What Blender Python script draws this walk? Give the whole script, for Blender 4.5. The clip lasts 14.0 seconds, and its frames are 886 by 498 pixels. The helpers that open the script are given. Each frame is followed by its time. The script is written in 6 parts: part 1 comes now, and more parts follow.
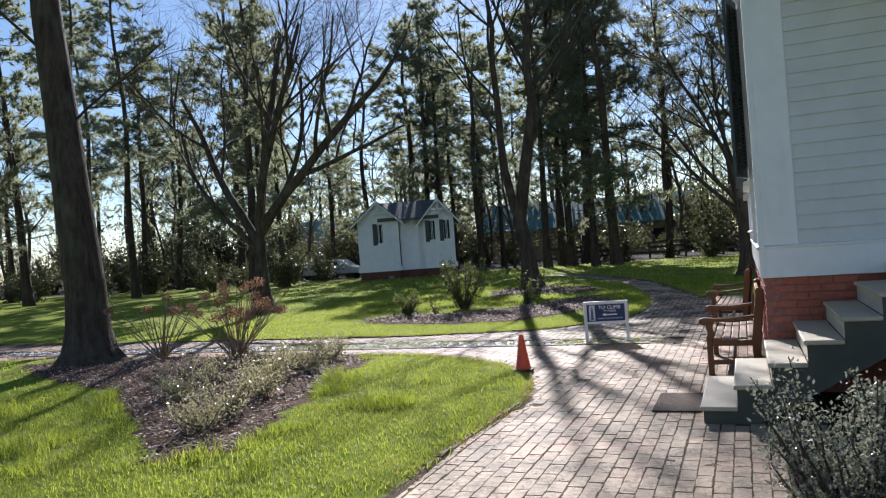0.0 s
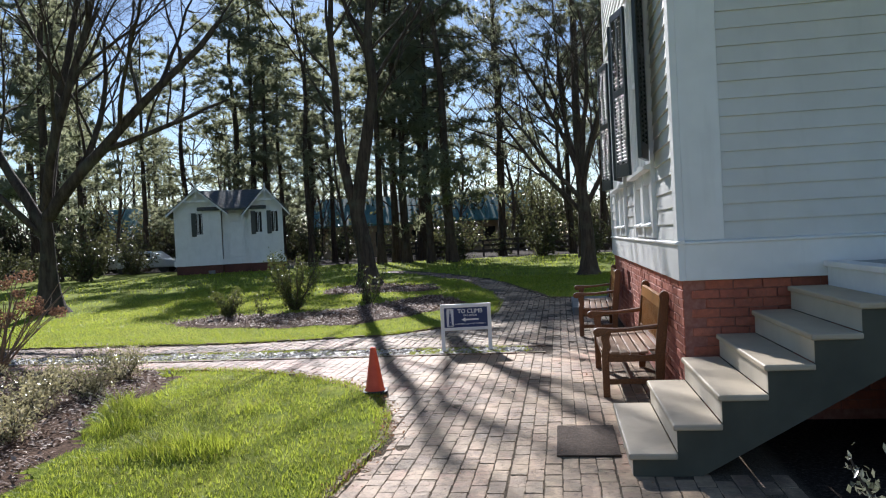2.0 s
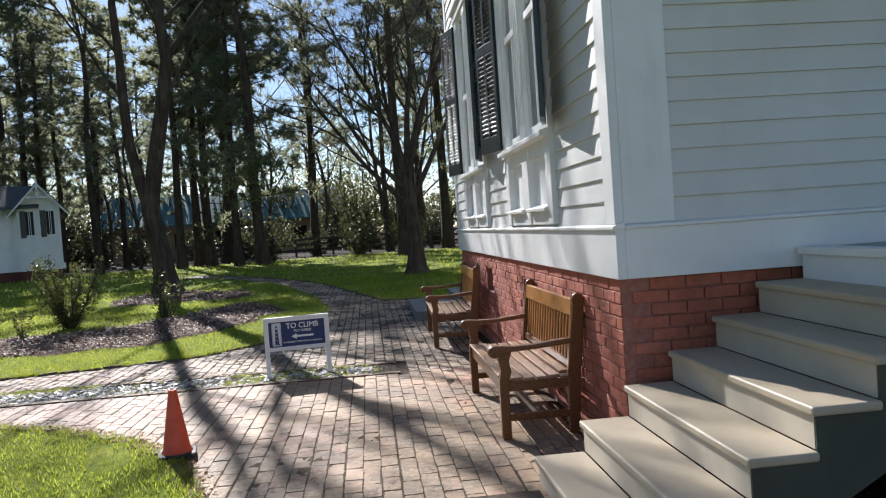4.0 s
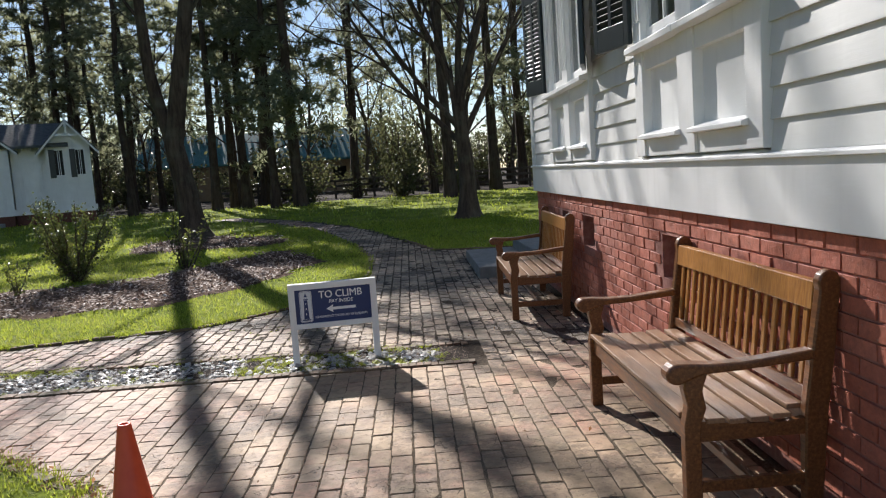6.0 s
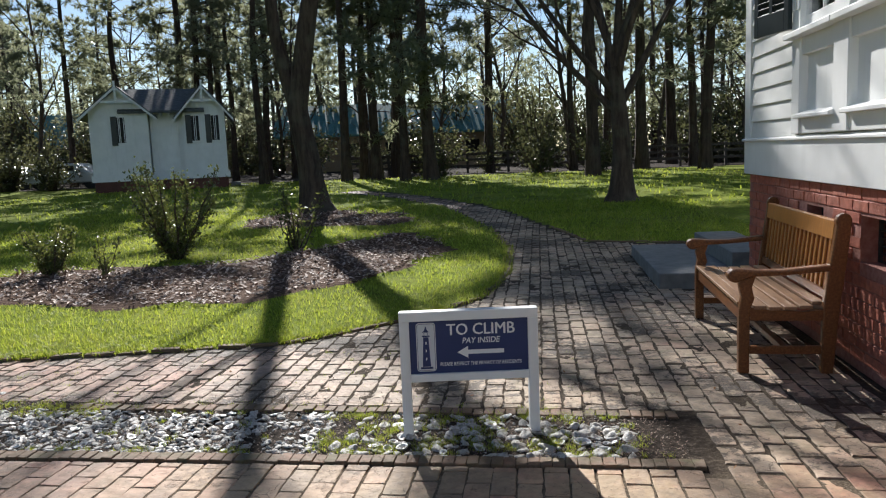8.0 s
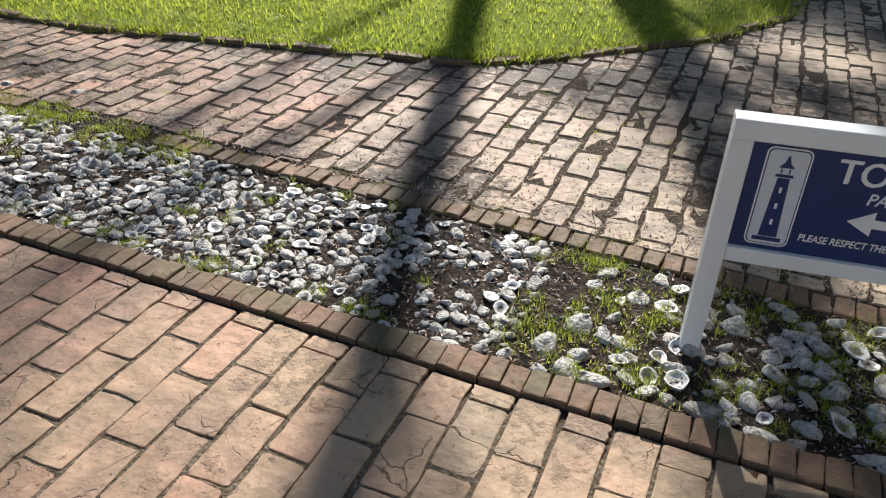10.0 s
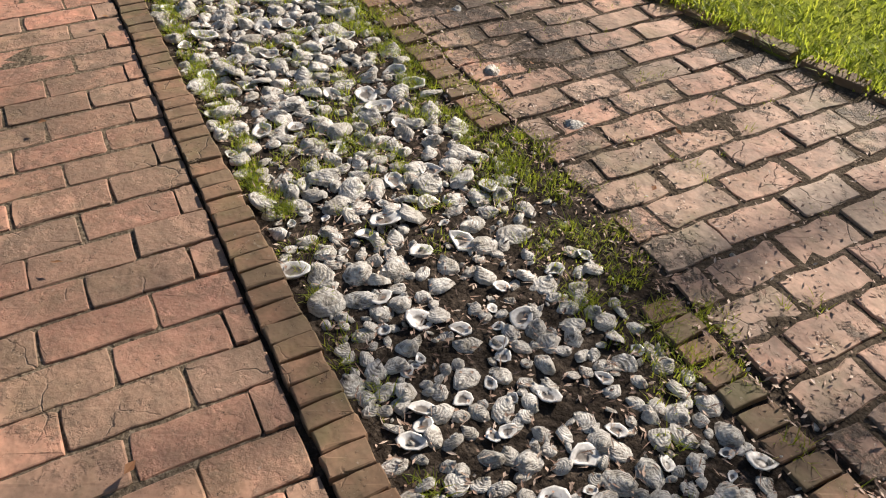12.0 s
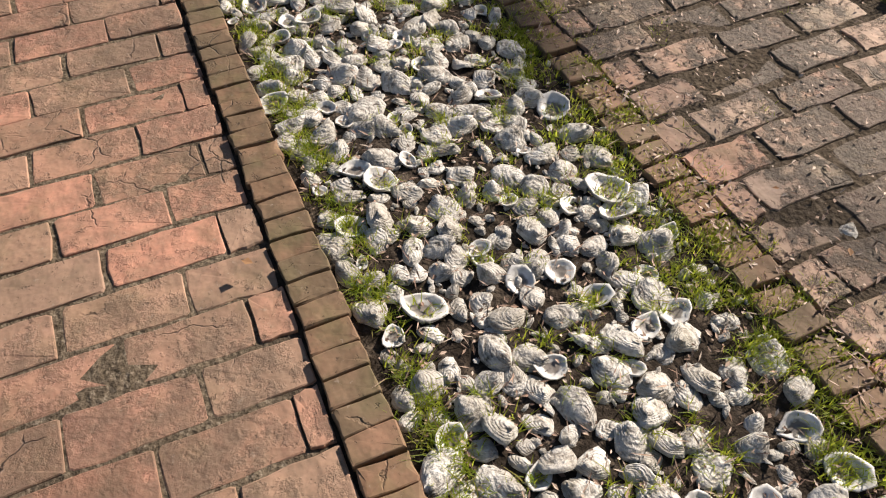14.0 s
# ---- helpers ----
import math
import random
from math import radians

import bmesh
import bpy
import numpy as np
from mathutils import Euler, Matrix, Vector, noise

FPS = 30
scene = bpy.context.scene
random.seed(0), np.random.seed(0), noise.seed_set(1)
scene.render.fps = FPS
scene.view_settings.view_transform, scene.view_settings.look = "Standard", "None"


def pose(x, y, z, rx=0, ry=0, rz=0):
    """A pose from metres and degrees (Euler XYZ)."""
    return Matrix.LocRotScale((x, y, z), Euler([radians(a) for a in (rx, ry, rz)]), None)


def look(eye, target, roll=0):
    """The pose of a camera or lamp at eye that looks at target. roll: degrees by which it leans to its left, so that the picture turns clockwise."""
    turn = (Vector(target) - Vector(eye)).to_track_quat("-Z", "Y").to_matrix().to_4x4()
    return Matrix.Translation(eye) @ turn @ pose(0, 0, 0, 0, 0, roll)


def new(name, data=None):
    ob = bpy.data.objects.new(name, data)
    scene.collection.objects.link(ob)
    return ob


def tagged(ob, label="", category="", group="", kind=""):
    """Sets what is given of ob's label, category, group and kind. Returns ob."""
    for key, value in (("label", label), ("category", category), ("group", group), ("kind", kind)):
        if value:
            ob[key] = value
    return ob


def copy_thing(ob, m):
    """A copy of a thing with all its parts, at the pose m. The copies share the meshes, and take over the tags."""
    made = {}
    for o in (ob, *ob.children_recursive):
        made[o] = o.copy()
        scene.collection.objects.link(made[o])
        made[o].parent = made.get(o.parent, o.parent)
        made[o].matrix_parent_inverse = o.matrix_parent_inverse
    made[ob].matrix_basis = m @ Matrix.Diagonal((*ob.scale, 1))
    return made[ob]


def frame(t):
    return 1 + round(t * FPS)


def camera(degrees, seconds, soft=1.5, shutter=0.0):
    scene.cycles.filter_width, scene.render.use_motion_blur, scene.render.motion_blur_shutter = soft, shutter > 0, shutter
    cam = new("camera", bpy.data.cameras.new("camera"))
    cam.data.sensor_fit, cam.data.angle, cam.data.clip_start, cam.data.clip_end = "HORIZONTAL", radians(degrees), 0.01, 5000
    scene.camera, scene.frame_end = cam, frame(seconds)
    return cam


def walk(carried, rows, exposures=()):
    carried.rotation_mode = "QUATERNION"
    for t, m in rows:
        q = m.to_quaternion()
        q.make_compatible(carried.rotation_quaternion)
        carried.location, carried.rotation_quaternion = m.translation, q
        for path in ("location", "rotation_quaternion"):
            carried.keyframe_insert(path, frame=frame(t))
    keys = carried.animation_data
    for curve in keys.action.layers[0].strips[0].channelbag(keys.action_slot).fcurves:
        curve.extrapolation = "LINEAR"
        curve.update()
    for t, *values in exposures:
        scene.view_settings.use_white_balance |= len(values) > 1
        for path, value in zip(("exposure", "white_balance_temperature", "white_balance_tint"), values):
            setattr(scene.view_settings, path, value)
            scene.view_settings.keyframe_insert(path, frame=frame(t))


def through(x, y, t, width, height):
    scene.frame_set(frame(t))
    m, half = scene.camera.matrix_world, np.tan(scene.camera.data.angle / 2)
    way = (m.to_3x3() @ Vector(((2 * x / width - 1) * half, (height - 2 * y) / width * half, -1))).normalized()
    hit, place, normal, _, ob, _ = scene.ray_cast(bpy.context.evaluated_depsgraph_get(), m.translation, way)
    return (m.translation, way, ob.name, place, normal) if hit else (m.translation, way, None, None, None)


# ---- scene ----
cam = camera(61.0, 14.0, soft=1.15)
METRES, EYE, TILT, LEAN, TURN = 14.4, 1.62, 0.0, 0.0, 21.8
ROWS = [
    (0.0, 0.0, 0.0, 0.0, 0.02, 0.24, 4.15),
    (0.5, -0.002, 0.0376, 0.0003, -5.02, -0.89, 4.59),
    (1.0, 0.0005, 0.0727, 0.0008, -8.01, 0.46, 4.36),
    (1.5, -0.0047, 0.1088, 0.0009, -8.04, -0.0, 3.44),
    (2.0, -0.0038, 0.1421, -0.0033, -13.01, -0.85, 2.89),
    (2.5, -0.0039, 0.1823, -0.0057, -19.89, -0.63, 2.75),
    (3.0, 0.0001, 0.2167, -0.0054, -25.84, -0.1, 2.74),
    (5.5, 0.052, 0.4006, -0.0119, -28.17, -5.69, 4.06),
    (6.0, 0.0648, 0.4394, -0.0109, -24.55, -5.97, 3.87),
    (6.5, 0.0786, 0.4775, -0.0118, -21.88, -5.44, 3.23),
    (7.0, 0.0884, 0.5173, -0.0114, -18.59, -5.43, 2.85),
    (9.5, 0.1141, 0.7042, -0.0213, -5.79, -23.5, -0.61),
    (10.0, 0.1098, 0.7394, -0.0247, 1.45, -32.36, -1.5),
    (10.5, 0.1039, 0.7705, -0.0256, 10.73, -36.44, -1.92),
    (11.0, 0.0893, 0.7986, -0.0288, 24.51, -39.57, -1.26),
    (11.5, 0.0709, 0.8251, -0.0282, 33.39, -41.65, -1.29),
    (12.0, 0.0531, 0.8489, -0.0294, 40.93, -42.92, -1.36),
    (12.5, 0.0259, 0.8655, -0.0285, 45.05, -43.75, -1.49),
    (13.0, 0.0003, 0.8806, -0.0302, 45.79, -45.47, -1.19),
    (13.5, -0.0268, 0.8891, -0.0323, 44.75, -48.85, -0.55),
    (14.0, -0.0511, 0.8976, -0.033, 44.63, -50.73, 0.0),
]
walk(cam, [(t, pose(0, 0, EYE, TILT, LEAN, TURN) @ pose(METRES * x, METRES * y, METRES * z, 90 + pitch, roll, yaw)) for t, x, y, z, yaw, pitch, roll in ROWS],
     exposures=[(0, 0.94, 5700, 14), (2.3, 0.9, 5750, 14), (3, 1.02, 5750, 14), (5.5, 0.9, 6050, 14), (7, 0.75, 5950, 13), (9.5, 0.94, 5950, 10), (10.4, 0.95, 6300, 12), (11, 0.87, 6600, 14), (14, 0.78, 6850, 16)])

# ---- world, sun ----
SUN_AZ, SUN_EL = 18.6, 30.0        # degrees left of +y, above the horizon
SUN_DIR = Vector((-math.sin(radians(SUN_AZ)) * math.cos(radians(SUN_EL)), math.cos(radians(SUN_AZ)) * math.cos(radians(SUN_EL)), math.sin(radians(SUN_EL))))
world = bpy.data.worlds.new("world")
scene.world = world
world.use_nodes = True
wn = world.node_tree.nodes
sky = wn.new("ShaderNodeTexSky")
sky.sky_type = "NISHITA"
sky.sun_disc = False
sky.sun_elevation = radians(SUN_EL)
sky.sun_rotation = radians(-SUN_AZ)
sky.dust_density = 0.12
sky.air_density = 1.0
sky.ozone_density = 1.5
wn["Background"].inputs[1].default_value = 0.058
world.node_tree.links.new(sky.outputs[0], wn["Background"].inputs[0])
sun = new("sun", bpy.data.lights.new("sun", "SUN"))
sun.data.energy, sun.data.angle, sun.data.color = 5.0, radians(0.55), (1.0, 0.93, 0.82)
sun.matrix_basis = look(SUN_DIR * 60, (0, 0, 0))


# ---- materials ----
class Mat:
    """A small helper round one node material."""

    def __init__(self, name):
        self.m = bpy.data.materials.new(name)
        self.m.use_nodes = True
        self.n = self.m.node_tree.nodes
        self.bsdf = self.n["Principled BSDF"]
        self.out = self.n["Material Output"]

    def add(self, kind, **inputs):
        node = self.n.new(kind)
        for key, value in inputs.items():
            self.put(value, node.inputs[key.replace("_", " ")])
        return node

    def put(self, value, socket):
        if hasattr(value, "is_output"):
            self.m.node_tree.links.new(value, socket)
        else:
            socket.default_value = value

    def coords(self):
        g = self.n.new("ShaderNodeNewGeometry")
        return g.outputs["Position"]

    def local(self):
        return self.n.new("ShaderNodeTexCoord").outputs["Object"]

    def noise(self, scale, detail=4.0, vec=None, stretch=None, rough=0.55):
        vec = vec if vec is not None else self.coords()
        if stretch:
            mp = self.n.new("ShaderNodeMapping")
            self.put(vec, mp.inputs[0])
            mp.inputs["Scale"].default_value = stretch
            vec = mp.outputs[0]
        t = self.n.new("ShaderNodeTexNoise")
        self.put(vec, t.inputs["Vector"])
        t.inputs["Scale"].default_value = scale
        t.inputs["Detail"].default_value = detail
        t.inputs["Roughness"].default_value = rough
        return t.outputs["Fac"]

    def ramp(self, fac, *stops):
        r = self.n.new("ShaderNodeValToRGB")
        e = r.color_ramp.elements
        while len(e) < len(stops):
            e.new(0.5)
        for el, (p, c) in zip(e, stops):
            el.position = p
            el.color = (*c, 1) if len(c) == 3 else c
        self.put(fac, r.inputs[0])
        return r.outputs[0]

    def mix(self, fac, a, b, mode="MIX"):
        x = self.n.new("ShaderNodeMix")
        x.data_type, x.blend_type = "RGBA", mode
        for v, i in ((fac, 0), (a, 6), (b, 7)):
            if isinstance(v, tuple) and len(v) == 3:
                v = (*v, 1)
            self.put(v, x.inputs[i])
        return x.outputs[2]

    def math(self, op, a, b=0.0, c=0.0):
        x = self.n.new("ShaderNodeMath")
        x.operation = op
        for v, i in ((a, 0), (b, 1), (c, 2)):
            self.put(v, x.inputs[i])
        return x.outputs[0]

    def attribute(self, name):
        a = self.n.new("ShaderNodeAttribute")
        a.attribute_name = name
        return a.outputs["Fac"]

    def chance(self):
        """A number of its own for every object, or for every piece of a joined part."""
        info = self.n.new("ShaderNodeObjectInfo").outputs["Random"]
        return self.math("FRACT", self.math("ADD", info, self.attribute("tone")))

    def bump(self, height, strength=0.4, distance=0.01):
        b = self.n.new("ShaderNodeBump")
        b.inputs["Strength"].default_value = strength
        b.inputs["Distance"].default_value = distance
        self.put(height, b.inputs["Height"])
        self.put(b.outputs[0], self.bsdf.inputs["Normal"])

    def base(self, color, rough=0.6, metal=0.0, spec=0.5):
        self.put(color if not (isinstance(color, tuple) and len(color) == 3) else (*color, 1), self.bsdf.inputs["Base Color"])
        self.put(rough, self.bsdf.inputs["Roughness"])
        self.bsdf.inputs["Metallic"].default_value = metal
        self.bsdf.inputs["Specular IOR Level"].default_value = spec
        return self.m

    def leafy(self, color, through, part=0.45):
        """Adds light that shines through thin leaves."""
        t = self.add("ShaderNodeBsdfTranslucent")
        self.put(through if not isinstance(through, tuple) else (*through, 1), t.inputs[0])
        mx = self.n.new("ShaderNodeMixShader")
        mx.inputs[0].default_value = part
        self.put(self.bsdf.outputs[0], mx.inputs[1])
        self.put(t.outputs[0], mx.inputs[2])
        self.put(mx.outputs[0], self.out.inputs[0])
        return self.m


def mat_brick(name, stops, dirt, dirt_amount, rough=0.7, moss=0.0, cover=0.5, specks=0.55, film=None, cracks=0.0, mud=0.0, spec=0.4):
    """Worn brick: own tint for each, film of silt, stains, chips, hairline cracks, mud."""
    k = Mat(name)
    c = k.ramp(k.chance(), *stops)
    mott = k.noise(24, 8, rough=0.72)
    c = k.mix(k.ramp(mott, (0.36, (0, 0, 0)), (0.68, (1, 1, 1))), c, k.mix(0.62, c, dirt))
    if film:
        silt = k.math("ADD", k.math("MULTIPLY", k.noise(0.75, 4), 0.55), k.math("MULTIPLY", k.noise(7.0, 6, rough=0.7), 0.45))
        sep = k.n.new("ShaderNodeSeparateXYZ")
        k.put(k.coords(), sep.inputs[0])
        reach = k.n.new("ShaderNodeMapRange")
        k.put(k.math("ADD", sep.outputs[0], k.math("MULTIPLY", k.noise(1.1, 3), 2.0)), reach.inputs[0])
        for i_, v_ in ((1, -3.4), (2, -1.6), (3, 0.15), (4, 1.0)):
            reach.inputs[i_].default_value = v_
        amount = k.math("MULTIPLY", k.ramp(silt, (0.32, (0, 0, 0)), (0.50, (1, 1, 1))), k.math("MULTIPLY", reach.outputs[0], film[1]))
        c = k.mix(amount, c, k.mix(k.math("MULTIPLY", k.chance(), 0.5), film[0], k.mix(0.5, c, film[0])))
    patch = k.math("ADD", k.math("MULTIPLY", k.noise(2.1, 4), 0.6), k.math("MULTIPLY", k.noise(13, 6, rough=0.7), 0.4))
    c = k.mix(k.math("MULTIPLY", k.ramp(patch, (cover - 0.05, (0, 0, 0)), (cover + 0.07, (1, 1, 1))), dirt_amount), c, dirt)
    if moss:
        ms = k.noise(5.5, 6, rough=0.65)
        c = k.mix(k.math("MULTIPLY", k.ramp(ms, (0.5, (0, 0, 0)), (0.64, (1, 1, 1))), moss), c, (0.11, 0.12, 0.045))
    pits = k.ramp(k.noise(75, 5, rough=0.7), (0.64, (0, 0, 0)), (0.68, (1, 1, 1)))
    chips = k.ramp(k.noise(19, 6, rough=0.72), (0.62, (0, 0, 0)), (0.66, (1, 1, 1)))
    c = k.mix(k.math("MULTIPLY", pits, specks), c, (0.045, 0.03, 0.022))
    c = k.mix(k.math("MULTIPLY", chips, specks * 0.75), c, k.mix(0.72, c, (0.05, 0.035, 0.025)))
    pale = k.ramp(k.noise(48, 5, rough=0.7), (0.63, (0, 0, 0)), (0.68, (1, 1, 1)))
    c = k.mix(k.math("MULTIPLY", pale, 0.3), c, (0.46, 0.38, 0.31))
    hgt = k.math("ADD", k.math("MULTIPLY", k.noise(90, 3), 0.09), k.math("MULTIPLY", k.noise(14, 3, rough=0.5), 2.6))
    hgt = k.math("SUBTRACT", hgt, k.math("ADD", k.math("MULTIPLY", pits, 0.8), k.math("MULTIPLY", chips, 0.9)))
    if cracks:
        warp = k.n.new("ShaderNodeMapping")
        wob = k.n.new("ShaderNodeTexNoise")
        k.put(k.coords(), wob.inputs["Vector"])
        wob.inputs["Scale"].default_value = 11
        wob.inputs["Detail"].default_value = 5
        k.put(k.coords(), warp.inputs[0])
        vadd = k.n.new("ShaderNodeVectorMath")
        vadd.operation = "MULTIPLY_ADD"
        k.put(wob.outputs["Color"], vadd.inputs[0])
        vadd.inputs[1].default_value = (0.09, 0.09, 0.09)
        k.put(warp.outputs[0], vadd.inputs[2])
        vor = k.n.new("ShaderNodeTexVoronoi")
        vor.feature = "DISTANCE_TO_EDGE"
        vor.inputs["Scale"].default_value = 6.5
        k.put(vadd.outputs[0], vor.inputs["Vector"])
        line = k.ramp(vor.outputs["Distance"], (0.0, (1, 1, 1)), (0.016, (0, 0, 0)))
        line = k.math("MULTIPLY", line, k.ramp(k.noise(4.2, 3), (0.54, (0, 0, 0)), (0.62, (1, 1, 1))))
        c = k.mix(k.math("MULTIPLY", line, cracks), c, (0.035, 0.026, 0.02))
        hgt = k.math("SUBTRACT", hgt, k.math("MULTIPLY", line, 1.2))
    if mud:
        wet = k.math("ADD", k.math("MULTIPLY", k.noise(1.25, 5), 0.55), k.math("MULTIPLY", k.noise(17, 7, rough=0.72), 0.45))
        wet = k.math("MULTIPLY", k.ramp(wet, (0.505, (0, 0, 0)), (0.545, (1, 1, 1))), mud)
        c = k.mix(wet, c, k.ramp(k.noise(60, 6, rough=0.7), (0.35, (0.03, 0.023, 0.017)), (0.6, (0.11, 0.085, 0.062)), (0.75, (0.24, 0.20, 0.155))))
        hgt = k.math("ADD", hgt, k.math("MULTIPLY", wet, k.math("MULTIPLY", k.noise(70, 5, rough=0.7), 2.0)))
    k.bump(hgt, 0.55, 0.007)
    return k.base(c, k.math("ADD", rough, k.math("MULTIPLY", mott, 0.2)), spec=spec)


PAVER = mat_brick("paver", ((0.0, (0.36, 0.20, 0.135)), (0.2, (0.58, 0.26, 0.18)), (0.4, (0.47, 0.275, 0.19)), (0.6, (0.40, 0.235, 0.16)), (0.8, (0.64, 0.285, 0.195)), (1.0, (0.31, 0.21, 0.15))), (0.17, 0.12, 0.082), 0.62, 0.62, moss=0.2, cover=0.51, specks=0.75, film=((0.47, 0.345, 0.205), 0.9), cracks=0.8, mud=0.36, spec=0.36)
PAVER_OLD = mat_brick("paver_worn", ((0.0, (0.42, 0.265, 0.185)), (0.25, (0.53, 0.285, 0.20)), (0.5, (0.37, 0.245, 0.175)), (0.75, (0.57, 0.295, 0.20)), (1.0, (0.45, 0.33, 0.25))), (0.15, 0.12, 0.09), 0.65, 0.64, moss=0.35, cover=0.51, specks=0.7, film=((0.52, 0.41, 0.28), 0.85), cracks=0.9, mud=0.85, spec=0.36)
EDGER = mat_brick("edging_brick", ((0.0, (0.19, 0.115, 0.066)), (0.4, (0.28, 0.15, 0.09)), (0.7, (0.19, 0.125, 0.075)), (1.0, (0.31, 0.17, 0.105))), (0.11, 0.08, 0.045), 0.7, 0.7, moss=0.4, cracks=0.5)
WALL_BRICK = mat_brick("wall_brick", ((0.0, (0.44, 0.125, 0.07)), (0.3, (0.53, 0.165, 0.095)), (0.6, (0.47, 0.135, 0.08)), (0.8, (0.57, 0.195, 0.12)), (1.0, (0.41, 0.12, 0.072))), (0.22, 0.075, 0.05), 0.5, 0.6, cover=0.54, specks=0.35)
# cottage base: its deep shade painted in as a darker brick
SHADED_BRICK = mat_brick("shaded_base_brick", ((0.0, (0.12, 0.045, 0.032)), (0.5, (0.17, 0.06, 0.042)), (1.0, (0.14, 0.055, 0.04))), (0.08, 0.04, 0.03), 0.5, 0.8)

k = Mat("mortar")
k.bump(k.noise(120, 3), 0.5, 0.004)
MORTAR = k.base(k.ramp(k.noise(25), (0.3, (0.27, 0.10, 0.072)), (0.7, (0.40, 0.19, 0.145))), 0.9)


def mat_paint(name, a, b, rough=0.45, stretch=(1, 1, 1), dirt=(0.45, 0.44, 0.40)):
    k = Mat(name)
    c = k.ramp(k.noise(3.0, 5), (0.3, a), (0.7, b))
    streak = k.noise(9, 6, stretch=(1, 1, 0.12))
    c = k.mix(k.math("MULTIPLY", k.ramp(streak, (0.55, (0, 0, 0)), (0.8, (1, 1, 1))), 0.22), c, dirt)
    k.bump(k.noise(60, 4, stretch=stretch), 0.18, 0.003)
    return k.base(c, rough, spec=0.4)


WHITE = mat_paint("white_paint", (0.76, 0.76, 0.74), (0.84, 0.84, 0.82), 0.42, (0.15, 0.15, 1))
SIDING = mat_paint("siding_paint", (0.62, 0.62, 0.59), (0.69, 0.69, 0.66), 0.5, (0.1, 0.1, 1.2))
SHUTTER = mat_paint("shutter_paint", (0.020, 0.028, 0.030), (0.032, 0.040, 0.042), 0.32, dirt=(0.06, 0.065, 0.06))
STEP_RISER = mat_paint("riser_paint", (0.46, 0.41, 0.32), (0.54, 0.48, 0.38), 0.55, dirt=(0.25, 0.22, 0.16))
STEP_TREAD = mat_paint("tread_paint", (0.40, 0.335, 0.235), (0.49, 0.415, 0.30), 0.55, (0.2, 1, 1), dirt=(0.2, 0.18, 0.13))
STRINGER = mat_paint("stringer_paint", (0.05, 0.052, 0.038), (0.08, 0.082, 0.06), 0.6, dirt=(0.09, 0.10, 0.07))
PORCH_FLOOR = mat_paint("porch_floor_paint", (0.16, 0.18, 0.17), (0.22, 0.24, 0.23), 0.4)


def mat_wood(name, dark, mid, light, rough=0.45, along=(6, 6, 1)):
    k = Mat(name)
    vec = k.local()
    grain = k.noise(9, 8, vec, along, 0.65)
    c = k.ramp(grain, (0.25, dark), (0.5, mid), (0.78, light))
    c = k.mix(k.math("MULTIPLY", k.chance(), 0.35), c, mid)
    k.bump(grain, 0.35, 0.003)
    return k.base(c, k.math("ADD", rough, k.math("MULTIPLY", grain, 0.15)), spec=0.45)


TEAK = mat_wood("teak", (0.05, 0.018, 0.007), (0.16, 0.062, 0.02), (0.34, 0.145, 0.045), 0.24, (8, 1, 8))
# seat slats: greyish sheen of the sky painted into the teak
SLAT = mat_wood("sky_sheen_teak", (0.16, 0.085, 0.045), (0.28, 0.16, 0.085), (0.42, 0.27, 0.16), 0.3, (8, 1, 8))
# sunlight on back slats and top rail, painted as a lighter teak
SUNLIT_TEAK = mat_wood("sunlit_teak", (0.16, 0.06, 0.014), (0.34, 0.145, 0.032), (0.52, 0.25, 0.065), 0.28, (8, 8, 1))
RAIL_WOOD = mat_wood("weathered_rail", (0.03, 0.025, 0.02), (0.07, 0.055, 0.045), (0.12, 0.10, 0.08), 0.8)


def mat_bark(name, dark, light, scale=1.0):
    k = Mat(name)
    v = k.local()
    g = k.noise(9 * scale, 7, v, (1, 1, 0.16), 0.7)
    f = k.noise(2.2, 4, v)
    c = k.ramp(g, (0.32, dark), (0.68, light))
    c = k.mix(k.math("MULTIPLY", k.ramp(f, (0.5, (0, 0, 0)), (0.7, (1, 1, 1))), 0.35), c, (0.13, 0.14, 0.10))
    k.bump(g, 1.0, 0.05)
    return k.base(c, 0.9, spec=0.2)


BARK = mat_bark("oak_bark", (0.024, 0.018, 0.014), (0.105, 0.08, 0.06))
PINE_BARK = mat_bark("pine_bark", (0.025, 0.018, 0.014), (0.10, 0.07, 0.052), 0.7)
TWIG = mat_bark("twig_bark", (0.05, 0.038, 0.03), (0.13, 0.10, 0.08), 3)


def mat_leaf(name, stops, through, part=0.4, rough=0.45, spec=0.4):
    k = Mat(name)
    c = k.ramp(k.chance(), *stops)
    k.base(c, rough, spec=spec)
    return k.leafy(c, k.mix(0.5, c, through), part)


GRASS = mat_leaf("grass_blade", ((0.0, (0.085, 0.15, 0.02)), (0.35, (0.13, 0.205, 0.026)), (0.65, (0.185, 0.245, 0.032)), (0.9, (0.25, 0.26, 0.05)), (1.0, (0.33, 0.27, 0.12))), (0.76, 0.82, 0.09), 0.6, 0.5, 0.2)
NEEDLE = mat_leaf("pine_needles", ((0.0, (0.07, 0.088, 0.055)), (0.6, (0.10, 0.12, 0.072)), (1.0, (0.15, 0.145, 0.09))), (0.58, 0.60, 0.36), 0.55, 0.4)
